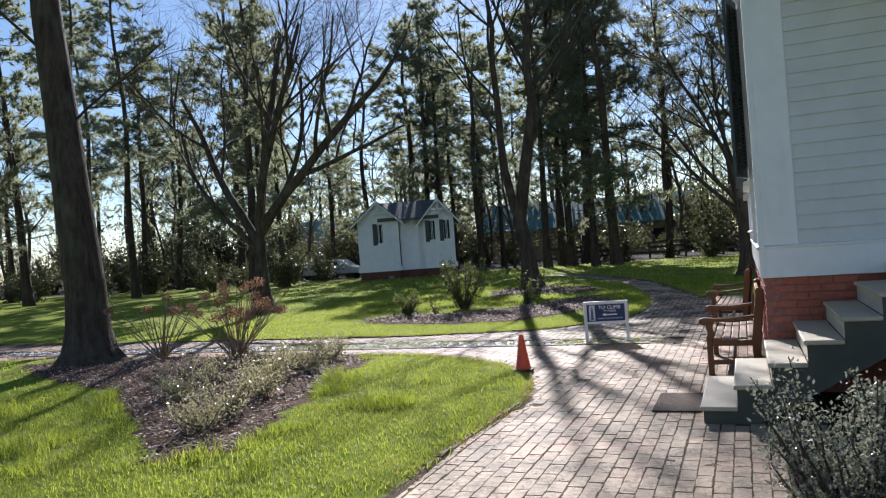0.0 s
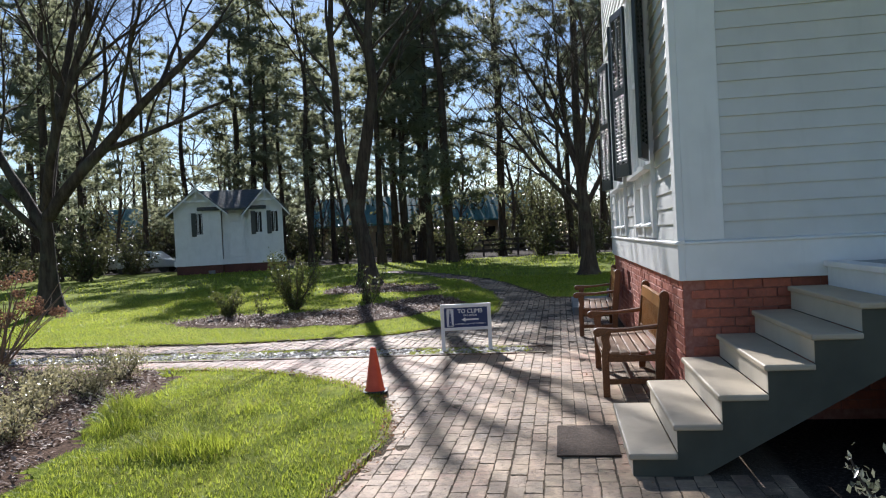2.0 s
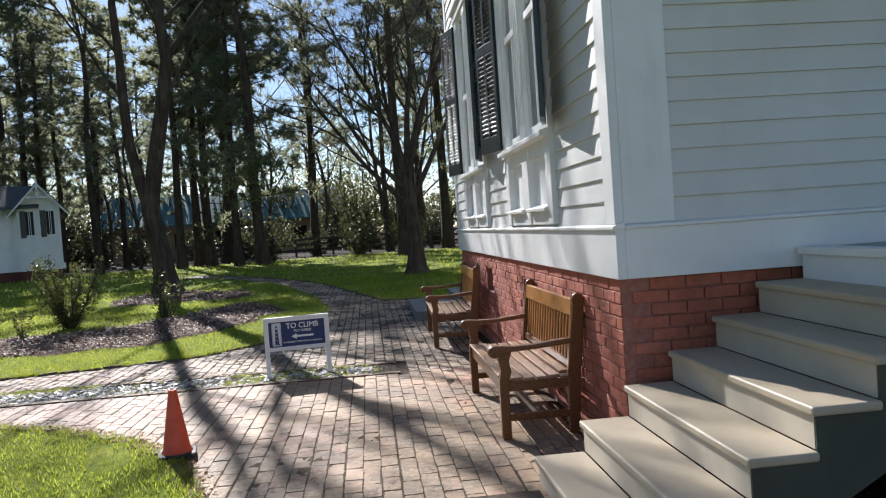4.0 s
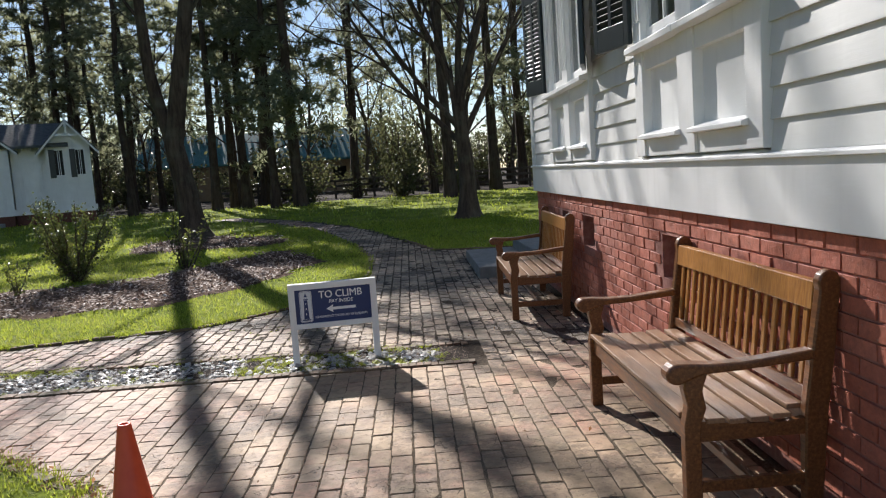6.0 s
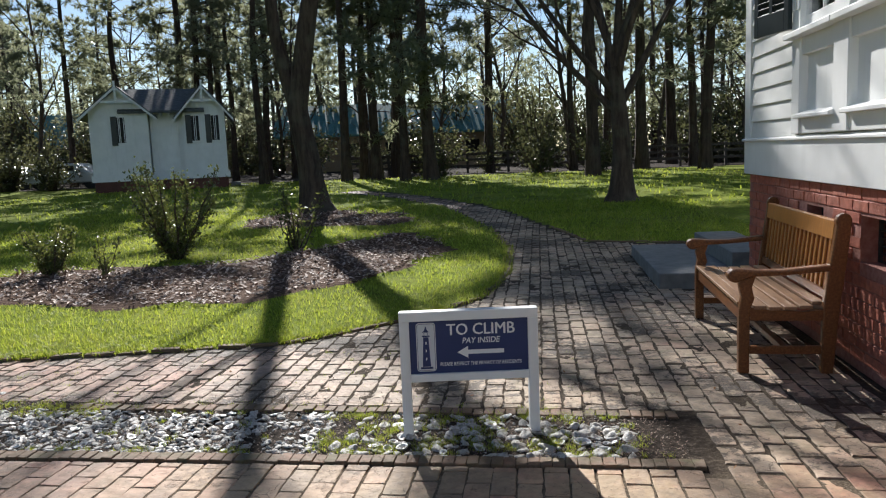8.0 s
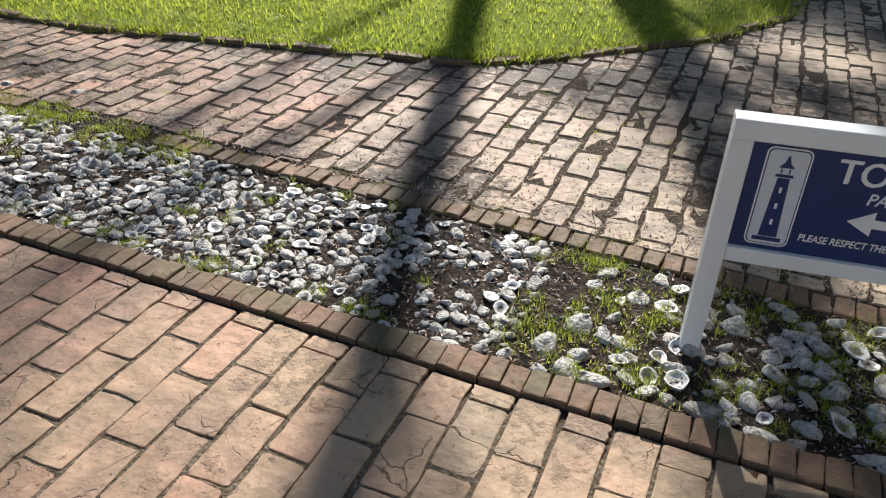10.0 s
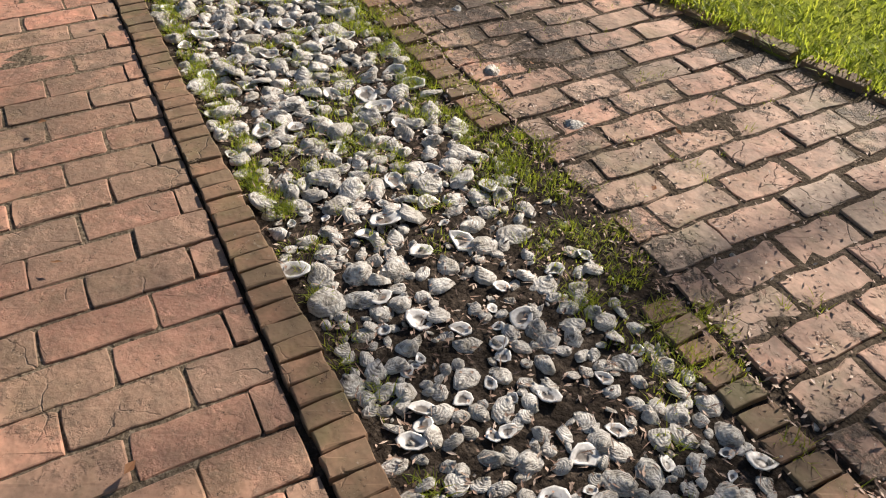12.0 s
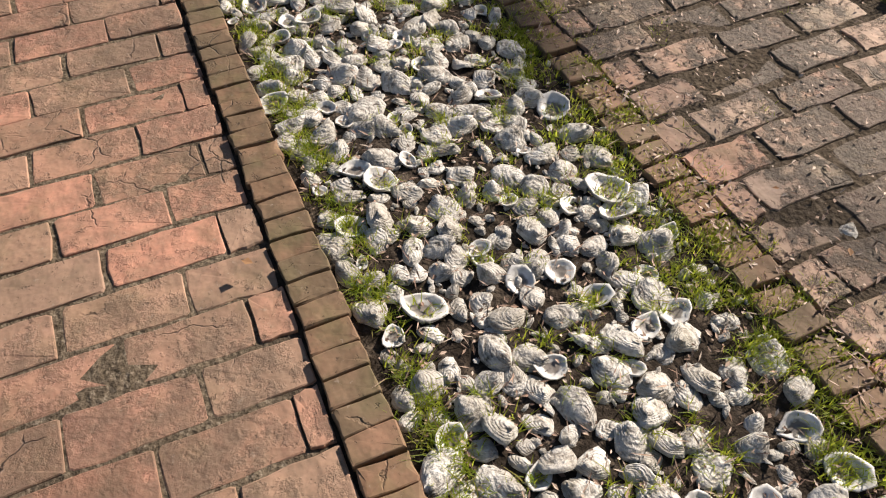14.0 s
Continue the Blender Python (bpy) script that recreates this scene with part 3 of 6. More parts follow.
def house_walls():
    # backing walls, 0.2 m thick, set behind the boards
    west = boxes("wall_west", [(WX + 0.02, WX + 0.22, CY + 0.02, BAYS[0][0], SK0, TOPZ), (WX + 0.02, WX + 0.22, BAYS[0][1], BAYS[1][0], SK0, TOPZ), (WX + 0.02, WX + 0.22, BAYS[1][1], FY - 0.02, SK0, TOPZ)]
                 + [(WX + 0.02, WX + 0.22, a, b, SK0, 2.16) for a, b in BAYS] + [(WX + 0.02, WX + 0.22, a, b, 4.25, TOPZ) for a, b in BAYS], SIDING)
    tagged(west, "white clapboard side wall in low raking sunlight", "wall", kind="structure")
    south = boxes("wall_south", [(WX + 0.22, EX, CY + 0.02, CY + 0.22, SK0, TOPZ)], SIDING)
    tagged(south, "white clapboard front wall in open shade", "wall", kind="structure")
    rest = boxes("wall_north", [(WX + 0.22, EX, FY - 0.22, FY - 0.02, SK0, TOPZ)], SIDING)
    tagged(rest, "plain white clapboard rear wall", "wall", kind="structure")
    east = boxes("wall_east", [(EX - 0.2, EX, CY + 0.22, FY - 0.22, 0, TOPZ)], SIDING)
    tagged(east, "plain white clapboard far wall", "wall", kind="structure")
    store = {}
    z = SK1 + 0.03
    while z < TOPZ - 0.1:
        spans = [(CY + 0.15, BAYS[0][0]), (BAYS[0][1], BAYS[1][0]), (BAYS[1][1], FY - 0.15)] if z < 4.35 else [(CY + 0.15, FY - 0.15)]
        for a, b in spans:
            clapboard(west, "y", a, b, WX, z, -1, store)
        clapboard(south, "x", WX + 0.33, 5.2, CY, z, -1, store)
        z += PITCH
    # skirt boards with their sloping drip caps, corner boards
    sk = boxes("skirt_board", [(WX - 0.035, WX + 0.02, CY - 0.035, FY + 0.035, SK0, SK1), (WX + 0.02, 5.2, CY - 0.035, CY + 0.02, SK0, SK1)], WHITE, bevel=0.004)
    tagged(sk, "broad white-painted skirt board round the house", "trim", kind="structure")
    bm = bmesh.new()
    prism(bm, [(WX + 0.02, SK1), (WX - 0.055, SK1), (WX - 0.055, SK1 + 0.018), (WX + 0.02, SK1 + 0.045)], "y", CY - 0.05, FY + 0.05)
    prism(bm, [(CY + 0.02, SK1), (CY - 0.055, SK1), (CY - 0.055, SK1 + 0.018), (CY + 0.02, SK1 + 0.045)], "x", WX + 0.02, 5.2)
    tagged(done("drip_cap", bm, WHITE, bevel=0.003), "white sloping drip cap above the skirt board", "trim", kind="structure")
    cb = boxes("corner_board", [(WX - 0.034, WX + 0.02, CY - 0.03, CY + 0.15, SK1 + 0.03, TOPZ), (WX + 0.02, WX + 0.33, CY - 0.034, CY + 0.02, SK1 + 0.03, TOPZ),
                                (WX - 0.034, WX + 0.02, FY - 0.15, FY + 0.03, SK1 + 0.03, TOPZ)], WHITE, bevel=0.004)
    tagged(cb, "white-painted corner boards of the house", "trim", kind="structure")
    # eaves and roof
    bm = bmesh.new()
    mid = (WX + EX) / 2
    prism(bm, [(WX - 0.5, TOPZ), (EX + 0.5, TOPZ), (EX + 0.5, TOPZ + 0.15), (mid, TOPZ + 3.2), (WX - 0.5, TOPZ + 0.15)], "y", CY - 0.5, FY + 0.5)
    tagged(done("house_roof", bm, SHINGLE), "dark shingled gable roof", "roof", kind="structure")


house_walls()


def bay(y0, y1):
    """Paired window over two sunk panels, in the white side wall."""
    e = empty("window_bay", pose(WX, y0, SK1 + 0.045))
    w = y1 - y0
    zs, zt = 0.70, 2.86                       # sill and head above the bay's foot
    mid = w / 2
    cols = [(0, 0.17), (mid - 0.12, mid + 0.12), (w - 0.17, w)]
    boxes("casing", [(-0.06, 0.03, a, b, 0, zt) for a, b in cols], WHITE, e, 0.006)
    flutes = []
    for a, b in cols:
        n = 3
        for i in range(n):
            c = a + (i + 0.5) * (b - a) / n
            flutes.append((-0.068, -0.06, c - 0.013, c + 0.013, zs + 0.18, zt - 0.1))
    boxes("fluting", flutes, WHITE, e, 0.004)
    for a, b in ((0.17, mid - 0.12), (mid + 0.12, w - 0.17)):
        boxes("panel_frame", [(-0.045, 0.03, a, b, 0, 0.11), (-0.045, 0.03, a, b, 0.56, zs)], WHITE, e, 0.004)
        boxes("sunk_panel", [(0.0, 0.03, a, b, 0.11, 0.56)], WHITE, e)
        bm = bmesh.new()
        prism(bm, [(0.02, 0.11), (-0.095, 0.11), (-0.095, 0.135), (0.0, 0.165), (0.02, 0.165)], "y", a - 0.03, b + 0.03)
        done("panel_sill", bm, WHITE, e, 0.004)
        # window over it
        boxes("sash", [(-0.02, 0.02, a, a + 0.05, zs + 0.06, zt), (-0.02, 0.02, b - 0.05, b, zs + 0.06, zt), (-0.02, 0.02, a + 0.05, b - 0.05, zs + 0.06, zs + 0.13), (-0.02, 0.02, a + 0.05, b - 0.05, zt - 0.06, zt),
                       (-0.03, 0.02, a + 0.05, b - 0.05, 1.74, 1.80), (-0.015, 0.015, (a + b) / 2 - 0.012, (a + b) / 2 + 0.012, zs + 0.13, zt - 0.06)], WHITE, e, 0.003)
        boxes("pane", [(0.0, 0.006, a + 0.05, b - 0.05, zs + 0.13, zt - 0.06)], GLASS, e)
        bm = bmesh.new()
        prism(bm, [(0.03, zs - 0.02), (-0.13, zs - 0.02), (-0.13, zs + 0.02), (0.03, zs + 0.07)], "y", a - 0.16 if a < 0.3 else a - 0.115, b + 0.115 if a < 0.3 else b + 0.16)
        done("sill", bm, WHITE, e, 0.005)
    boxes("head", [(-0.08, 0.03, -0.06, w + 0.06, zt, zt + 0.12), (-0.12, 0.03, -0.09, w + 0.09, zt + 0.12, zt + 0.16)], WHITE, e, 0.005)
    tagged(e, "white paired window above two sunk wooden panels", "window", "windows of the side wall")
    # dim room behind
    room = boxes("room_lining", [(WX + 1.6, WX + 1.65, y0 - 0.5, y1 + 0.5, 1.3, 4.6)], SIDING)
    tagged(room, "dim plain wall inside the room", "wall", kind="structure")
    return e


for b0, b1 in BAYS:
    bay(b0, b1)


def shutter():
    """Louvred shutter in its own axes: hinge at the origin, width along x, foot at z 0."""
    e = empty("shutter")
    W, H = 0.46, 2.06
    t = 0.018
    st = 0.055
    boxes("stile", [(0, st, -t, t, 0, H), (W - st, W, -t, t, 0, H)], SHUTTER, e, 0.004)
    boxes("rail", [(st, W - st, -t, t, 0, 0.16), (st, W - st, -t, t, 1.0, 1.1), (st, W - st, -t, t, H - 0.09, H)], SHUTTER, e, 0.004)
    bm = bmesh.new()
    c = (W - 2 * st) / 2 + st
    box(bm, c - 0.02, c + 0.02, -t, t, 0.16, H - 0.09)
    done("muntin", bm, SHUTTER, e)
    s = Soup()
    for z0, z1 in ((0.17, 0.99), (1.11, H - 0.1)):
        n = int((z1 - z0) / 0.045)
        for i in range(n):
            z = z0 + (i + 0.5) * (z1 - z0) / n
            for a, b in ((st, c - 0.02), (c + 0.02, W - st)):
                d = Vector((0, 0.016, 0.016))
                q = Vector((0, 0.003, -0.003))
                p = [Vector((x, 0, z)) + sg * d + qq for qq in (q, -q) for x, sg in ((a, -1), (b, -1), (b, 1), (a, 1))]
                s.add(p, [(0, 1, 2, 3), (7, 6, 5, 4), (0, 4, 5, 1), (1, 5, 6, 2), (2, 6, 7, 3), (3, 7, 4, 0)])
    ob = s.make("louvres", SHUTTER, e)
    tagged(ob, kind="stuff")
    boxes("hinge", [(-0.03, 0.04, -0.026, -0.018, 0.25, 0.30), (-0.03, 0.04, -0.026, -0.018, 1.75, 1.80)], RUBBER, e)
    tagged(e, "black louvred wooden shutter standing half open at the window", "shutter", "shutters of the side wall")
    return e


sh = shutter()
first = True
for b0, b1 in BAYS:
    for y, deg in ((b0 + 0.02, -90 - 15), (b1 - 0.02, 90 + 15)):
        m = pose(WX - 0.082, y, SK1 + 0.045 + 0.76, 0, 0, deg)
        if first:
            sh.matrix_basis, first = m, False
        else:
            copy_thing(sh, m)


def foundation():
    # core of the brick base; the bricks themselves come last in the file
    parts = []
    vents = ((10.74, 11.10), (12.92, 13.36), (13.98, 14.3))
    ys = [CY + 0.035] + [q for v in vents for q in v] + [FY - 0.03]
    for i in range(0, len(ys), 2):
        parts.append((WX + 0.004, WX + 0.25, ys[i], ys[i + 1], -0.1, SK0))
    for a, b in vents:
        parts += [(WX + 0.004, WX + 0.25, a, b, -0.1, 0.66), (WX + 0.004, WX + 0.25, a, b, 0.95, SK0), (WX + 0.14, WX + 0.2, a, b, 0.66, 0.95)]
    parts.append((WX + 0.25, 5.2, CY + 0.035, CY + 0.25, -0.1, SK0))
    parts.append((WX + 0.25, EX, FY - 0.2, FY - 0.03, -0.1, SK0))
    ob = boxes("wall_foundation", parts, MORTAR)
    return tagged(ob, "red brick foundation wall with small vent openings", "wall", kind="structure"), vents


FOUND, VENTS = foundation()


def vent(a, b):
    e = empty("vent_grille", pose(0, 0, 0))
    bars = [(WX + 0.11, WX + 0.122, a, b, 0.66 + i * 0.048, 0.672 + i * 0.048) for i in range(6)]
    boxes("bar", bars + [(WX + 0.105, WX + 0.127, a, a + 0.02, 0.66, 0.95), (WX + 0.105, WX + 0.127, b - 0.02, b, 0.66, 0.95)], RUBBER, e)
    tagged(e, "dark iron vent grille set back in the brick wall", "vent", "foundation vents")


for a, b in VENTS:
    vent(a, b)


# ---- porch and steps ----
def porch():
    e = empty("porch", pose(0, 0, 0))
    px0, px1, py0, py1 = 1.25, 5.2, 6.62, CY - 0.06
    boxes("floor_deck", [(px0 + 0.02, px1, py0 + 0.02, py1, 1.19, 1.235)], PORCH_FLOOR, e)
    boxes("fascia", [(px0, px0 + 0.04, py0, py1, 1.0, 1.20), (px0 + 0.04, px1, py0, py0 + 0.04, 1.0, 1.20)], WHITE, e, 0.004)
    boxes("nosing", [(px0 - 0.03, px0 + 0.12, py0 - 0.03, py1, 1.20, 1.245), (px0 + 0.12, px1, py0 - 0.03, py0 + 0.12, 1.20, 1.245)], WHITE, e, 0.006)
    boxes("ceiling_boards", [(px0 - 0.25, px1, py0 - 0.25, py1, 4.15, 4.25)], WHITE, e)
    boxes("roof_edge", [(px0 - 0.3, px1, py0 - 0.3, py1, 4.25, 4.5)], WHITE, e, 0.01)
    tagged(e, "white wooden front porch with grey deck", "porch", kind="structure")
    # posts on brick piers
    p = empty("porch_post", pose(px0 - 0.03, py0 + 0.0, 1.246))
    bm = bmesh.new()
    box(bm, 0, 0.27, 0, 0.27, 0, 0.20)
    box(bm, 0.01, 0.26, 0.01, 0.26, 0.20, 0.225)
    done("plinth", bm, WHITE, p, 0.008)
    boxes("base_moulding", [(-0.012, 0.282, -0.012, 0.282, 0.225, 0.25), (0.015, 0.255, 0.015, 0.255, 0.25, 0.29)], WHITE, p, 0.01)
    bm = bmesh.new()
    prism(bm, [(0.03, 0.29), (0.24, 0.29), (0.24, 0.86), (0.225, 0.93), (0.225, 2.9), (0.045, 2.9), (0.045, 0.93), (0.03, 0.86)], "y", 0.045, 0.225)
    done("shaft", bm, WHITE, p, 0.012)
    boxes("half_rail", [(0.27, 0.31, 0.09, 0.18, 0.0, 0.75)], WHITE, p, 0.006)
    tagged(p, "square white porch post with moulded base", "post", "porch posts")
    copy_thing(p, pose(px0 + 3.4, py0, 1.246))
    pier = boxes("porch_pier", [(px0 + 0.06, px0 + 0.5, py0 + 0.05, py0 + 0.45, -0.05, 1.0)], WALL_BRICK, bevel=0.006)
    tagged(pier, "red brick pier under the porch corner", "pier")
    # added dark sheet in place of the shade under the porch
    boxes_ob = boxes("porch_backing", [(px0 + 0.5, px1, py0 + 0.3, py0 + 0.36, -0.05, 1.0)], VOID)
    tagged(boxes_ob, "dark sheet standing in for the shade below the porch", "wall", kind="structure")


porch()


def steps():
    e = empty("front_steps", pose(0, 0, 0))
    y0, y1 = 6.74, CY - 0.06
    fronts = [-0.42 + 0.278 * i for i in range(7)]
    tops = [0.152 + 0.181 * i for i in range(6)]
    for i, z in enumerate(tops):
        bm = bmesh.new()
        box(bm, fronts[i] - 0.025, fronts[i + 1] - 0.002, y0 - 0.03, y1, z - 0.04, z)
        ob = done("tread", bm, STEP_TREAD, e, 0.012, segments=3)
        boxes("riser", [(fronts[i], fronts[i] + 0.022, y0 + 0.01, y1, z - 0.18 if i else 0.0, z - 0.04)], STEP_RISER, e)
    # saw-toothed side boards
    out = [(fronts[0] + 0.002, 0.0)]
    for i, z in enumerate(tops):
        out += [(fronts[i] + 0.002, z - 0.042), (fronts[i + 1] + 0.002, z - 0.042)]
    out += [(fronts[6], tops[5] - 0.36), (fronts[0] + 0.42, 0.0)]
    for y in (y0, y1 - 0.04):
        bm = bmesh.new()
        prism(bm, out, "y", y, y + 0.035)
        done("stringer", bm, STRINGER, e)
    tagged(e, "weathered grey-painted wooden steps up to the porch", "steps")


steps()

ob = boxes("door_mat", [(-0.9, -0.46, 7.16, 7.98, 0.002, 0.016)], MATTING, bevel=0.004)
tagged(ob, "flat brown coir mat at the foot of the steps", "mat")


def slab_steps():
    ob = boxes("stone_step", [(-0.62, 0.6, 16.05, 18.3, -0.05, 0.16)], CONCRETE, bevel=0.012)
    tagged(ob, "low grey concrete step behind the house corner", "step", "concrete steps")
    ob = boxes("stone_step", [(0.12, 0.6, 16.25, 18.1, 0.16, 0.33)], CONCRETE, bevel=0.012)
    tagged(ob, "grey concrete step lying on the lower step", "step", "concrete steps")


slab_steps()


# ---- benches ----
def bench():
    """Teak garden bench; its length runs along y from 0, its front faces -x, back at x 0."""
    e = empty("garden_bench")
    L, D = 1.59, 0.6
    lw = 0.062
    def leg_back(y):
        bm = bmesh.new()
        prism(bm, [(-0.03, 0), (-0.10, 0), (-0.095, 0.42), (-0.07, 0.62), (-0.03, 0.90), (-0.036, 0.935), (-0.022, 0.965), (0.008, 0.98), (0.042, 0.968), (0.056, 0.938), (0.05, 0.88), (0.03, 0.66), (0.0, 0.42)], "y", y, y + 0.05)
        return done("back_post", bm, TEAK, e, 0.008)
    def leg_front(y):
        bm = bmesh.new()
        prism(bm, [(-D + 0.02, 0), (-D + 0.085, 0), (-D + 0.085, 0.40), (-D + 0.11, 0.47), (-D + 0.095, 0.54), (-D + 0.12, 0.615), (-D + 0.03, 0.615), (-D + 0.02, 0.55), (-D + 0.035, 0.48), (-D + 0.02, 0.40)], "y", y, y + 0.06)
        return done("front_leg", bm, TEAK, e, 0.008)
    def arm(y):
        bm = bmesh.new()
        x0 = -D - 0.045
        out = []
        for i in range(9):
            a = math.pi * (0.5 + i / 8)
            out.append((x0 + 0.045 + 0.05 * math.cos(a), 0.612 + 0.042 * math.sin(a)))
        out += [(-D + 0.1, 0.605), (-0.33, 0.612), (-0.06, 0.632), (-0.06, 0.672), (-0.33, 0.645), (-D + 0.12, 0.645), (-D + 0.05, 0.652)]
        prism(bm, out, "y", y - 0.01, y + 0.068)
        return done("armrest", bm, TEAK, e, 0.01)
    for y in (0.0, L - 0.06):
        leg_back(y + 0.005)
        leg_front(y)
        arm(y)
        boxes("side_stretcher", [(-D + 0.085, -0.07, y + 0.015, y + 0.045, 0.12, 0.17)], TEAK, e, 0.004)
        bm = bmesh.new()
        prism(bm, [(-D + 0.085, 0.33), (-0.06, 0.33), (-0.055, 0.40), (-0.2, 0.385), (-0.4, 0.40), (-D + 0.085, 0.415)], "y", y + 0.012, y + 0.048)
        done("side_rail", bm, TEAK, e, 0.003)
    boxes("front_rail", [(-D + 0.04, -D + 0.07, 0.06, L - 0.06, 0.32, 0.40)], TEAK, e, 0.004)
    boxes("rear_rail", [(-0.09, -0.06, 0.055, L - 0.055, 0.34, 0.42)], TEAK, e, 0.004)
    boxes("stretcher", [(-D / 2 - 0.02, -D / 2 + 0.02, 0.045, L - 0.045, 0.125, 0.165)], TEAK, e, 0.004)
    for i in range(6):
        x = -D + 0.02 + i * 0.088
        z = 0.415 - 0.02 * math.sin(math.pi * min(i / 5, 1)) + (0.004 if i == 0 else 0)
        y0, y1 = (0.0, L) if 0 < i < 5 else (0.065, L - 0.065)
        if i == 0:
            y0, y1 = 0.062, L - 0.062
        boxes("seat_slat", [(x, x + 0.074, y0 + 0.003, y1 - 0.003, z, z + 0.022)], SLAT, e, 0.005)
    # leaning back: top rail, lower rail and upright slats
    def lean(z):
        return -0.062 + (z - 0.42) * 0.105
    def tilted(name, y0, y1, z0, z1, t0, t1):
        bm = bmesh.new()
        prism(bm, [(lean(z0) + t0, z0), (lean(z0) + t1, z0), (lean(z1) + t1, z1), (lean(z1) + t0, z1)], "y", y0, y1)
        return done(name, bm, TEAK, e, 0.005)
    tilted("top_rail", 0.055, L - 0.055, 0.815, 0.93, -0.02, 0.018).data.materials[0] = SUNLIT_TEAK
    tilted("lower_rail", 0.055, L - 0.055, 0.455, 0.505, -0.016, 0.016)
    n = 17
    for i in range(n):
        y = 0.075 + (L - 0.15) * (i + 0.5) / n
        tilted("back_slat", y - 0.0185, y + 0.0185, 0.505, 0.815, -0.008, 0.008).data.materials[0] = SUNLIT_TEAK
    tagged(e, "slatted teak garden bench, oiled warm brown, against the brick wall", "bench", "garden benches")
    return e


bn = bench()
bn.matrix_basis = pose(WX - 0.058, 9.02, 0.004)
copy_thing(bn, pose(0.0, 13.19, 0.004, 0, 0, -1.8))


# ---- sign ----
def letters(txt, size, x, z, y, mat, parent, name, squeeze=1.0, slant=0.0, align="LEFT", bold=0.012):
    cu = bpy.data.curves.new(name, "FONT")
    cu.body, cu.size, cu.extrude, cu.align_x, cu.shear = txt, size, 0.0008, align, slant
    cu.resolution_u = 3
    cu.offset = size * bold
    cu.materials.append(mat)
    ob = new(name, cu)
    ob.parent = parent
    ob.matrix_basis = pose(x, y, z, 90, 0, 0) @ Matrix.Diagonal((squeeze, 1, 1, 1))
    return ob


def sign():
    e = empty("path_sign", pose(-2.49, 12.15, -0.005, 0, 0, 8.0))
    W, T = 0.70, 0.055
    boxes("post", [(0, 0.05, 0, T, 0, 0.60), (W - 0.05, W, 0, T, 0, 0.60)], WHITE, e, 0.003)
    boxes("rail", [(0, W, -0.002, T + 0.002, 0.60, 0.648), (0.05, W - 0.05, 0.003, T - 0.003, 0.285, 0.325)], WHITE, e, 0.003)
    boxes("blue_panel", [(0.05, W - 0.05, 0.018, 0.032, 0.325, 0.60)], BLUE, e)
    yf = 0.0172
    letters("TO CLIMB", 0.083, 0.410, 0.520, yf, LETTER, e, "lettering", 0.93, align="CENTER", bold=0.0)
    letters("TO CLIMB", 0.083, 0.4128, 0.5212, yf - 0.0003, LETTER, e, "lettering", 0.93, align="CENTER", bold=0.0)
    letters("PAY INSIDE", 0.041, 0.410, 0.476, yf, LETTER, e, "lettering", 0.92, 0.18, align="CENTER")
    letters("PLEASE RESPECT THE PRIVACY OF RESIDENTS", 0.0258, 0.408, 0.362, yf, LETTER, e, "lettering", 0.79, 0.12, align="CENTER")
    bm = bmesh.new()
    prism(bm, [(0.29, 0.430), (0.345, 0.461), (0.345, 0.441), (0.527, 0.441), (0.527, 0.419), (0.345, 0.419), (0.345, 0.399)], "y", 0.0162, 0.0176)
    done("arrow", bm, LETTER, e)
    # badge with a lighthouse shape
    def rounded(x0, x1, z0, z1, r):
        out = []
        for cx, cz, a0 in ((x1 - r, z1 - r, 0), (x0 + r, z1 - r, 90), (x0 + r, z0 + r, 180), (x1 - r, z0 + r, 270)):
            for i in range(5):
                a = radians(a0 + i * 22.5)
                out.append((cx + r * math.cos(a), cz + r * math.sin(a)))
        return out
    for (x0, x1, z0, z1, r), mt, yy in (((0.084, 0.182, 0.337, 0.588, 0.016), LETTER, 0.0170), ((0.0875, 0.1785, 0.3405, 0.5845, 0.0135), BLUE, 0.0162), ((0.090, 0.176, 0.343, 0.582, 0.012), BADGE, 0.0154)):
        bm = bmesh.new()
        prism(bm, rounded(x0, x1, z0, z1, r), "y", yy - 0.0006, yy)
        done("badge", bm, mt, e)
    bm = bmesh.new()
    cx = 0.133
    for out in ([(cx - 0.021, 0.362), (cx + 0.021, 0.362), (cx + 0.013, 0.515), (cx - 0.013, 0.515)], [(cx - 0.020, 0.517), (cx + 0.020, 0.517), (cx + 0.018, 0.524), (cx - 0.018, 0.524)],
                [(cx - 0.017, 0.540), (cx + 0.017, 0.540), (cx + 0.006, 0.553), (cx + 0.002, 0.570), (cx - 0.002, 0.570), (cx - 0.006, 0.553)], [(cx - 0.032, 0.350), (cx + 0.032, 0.350), (cx + 0.032, 0.360), (cx - 0.032, 0.360)],
                [(cx - 0.010, 0.526), (cx - 0.007, 0.526), (cx - 0.007, 0.538), (cx - 0.010, 0.538)], [(cx + 0.007, 0.526), (cx + 0.010, 0.526), (cx + 0.010, 0.538), (cx + 0.007, 0.538)]):
        prism(bm, out, "y", 0.0139, 0.0147)
    done("lighthouse_shape", bm, BLUE, e)
    bm = bmesh.new()
    for z in (0.395, 0.437, 0.478):
        box(bm, cx - 0.003, cx + 0.003, 0.0130, 0.0138, z, z + 0.014)
    done("window_mark", bm, LETTER, e)
    tagged(e, "white wooden post sign with a navy panel, arrow and lighthouse badge", "sign")


sign()


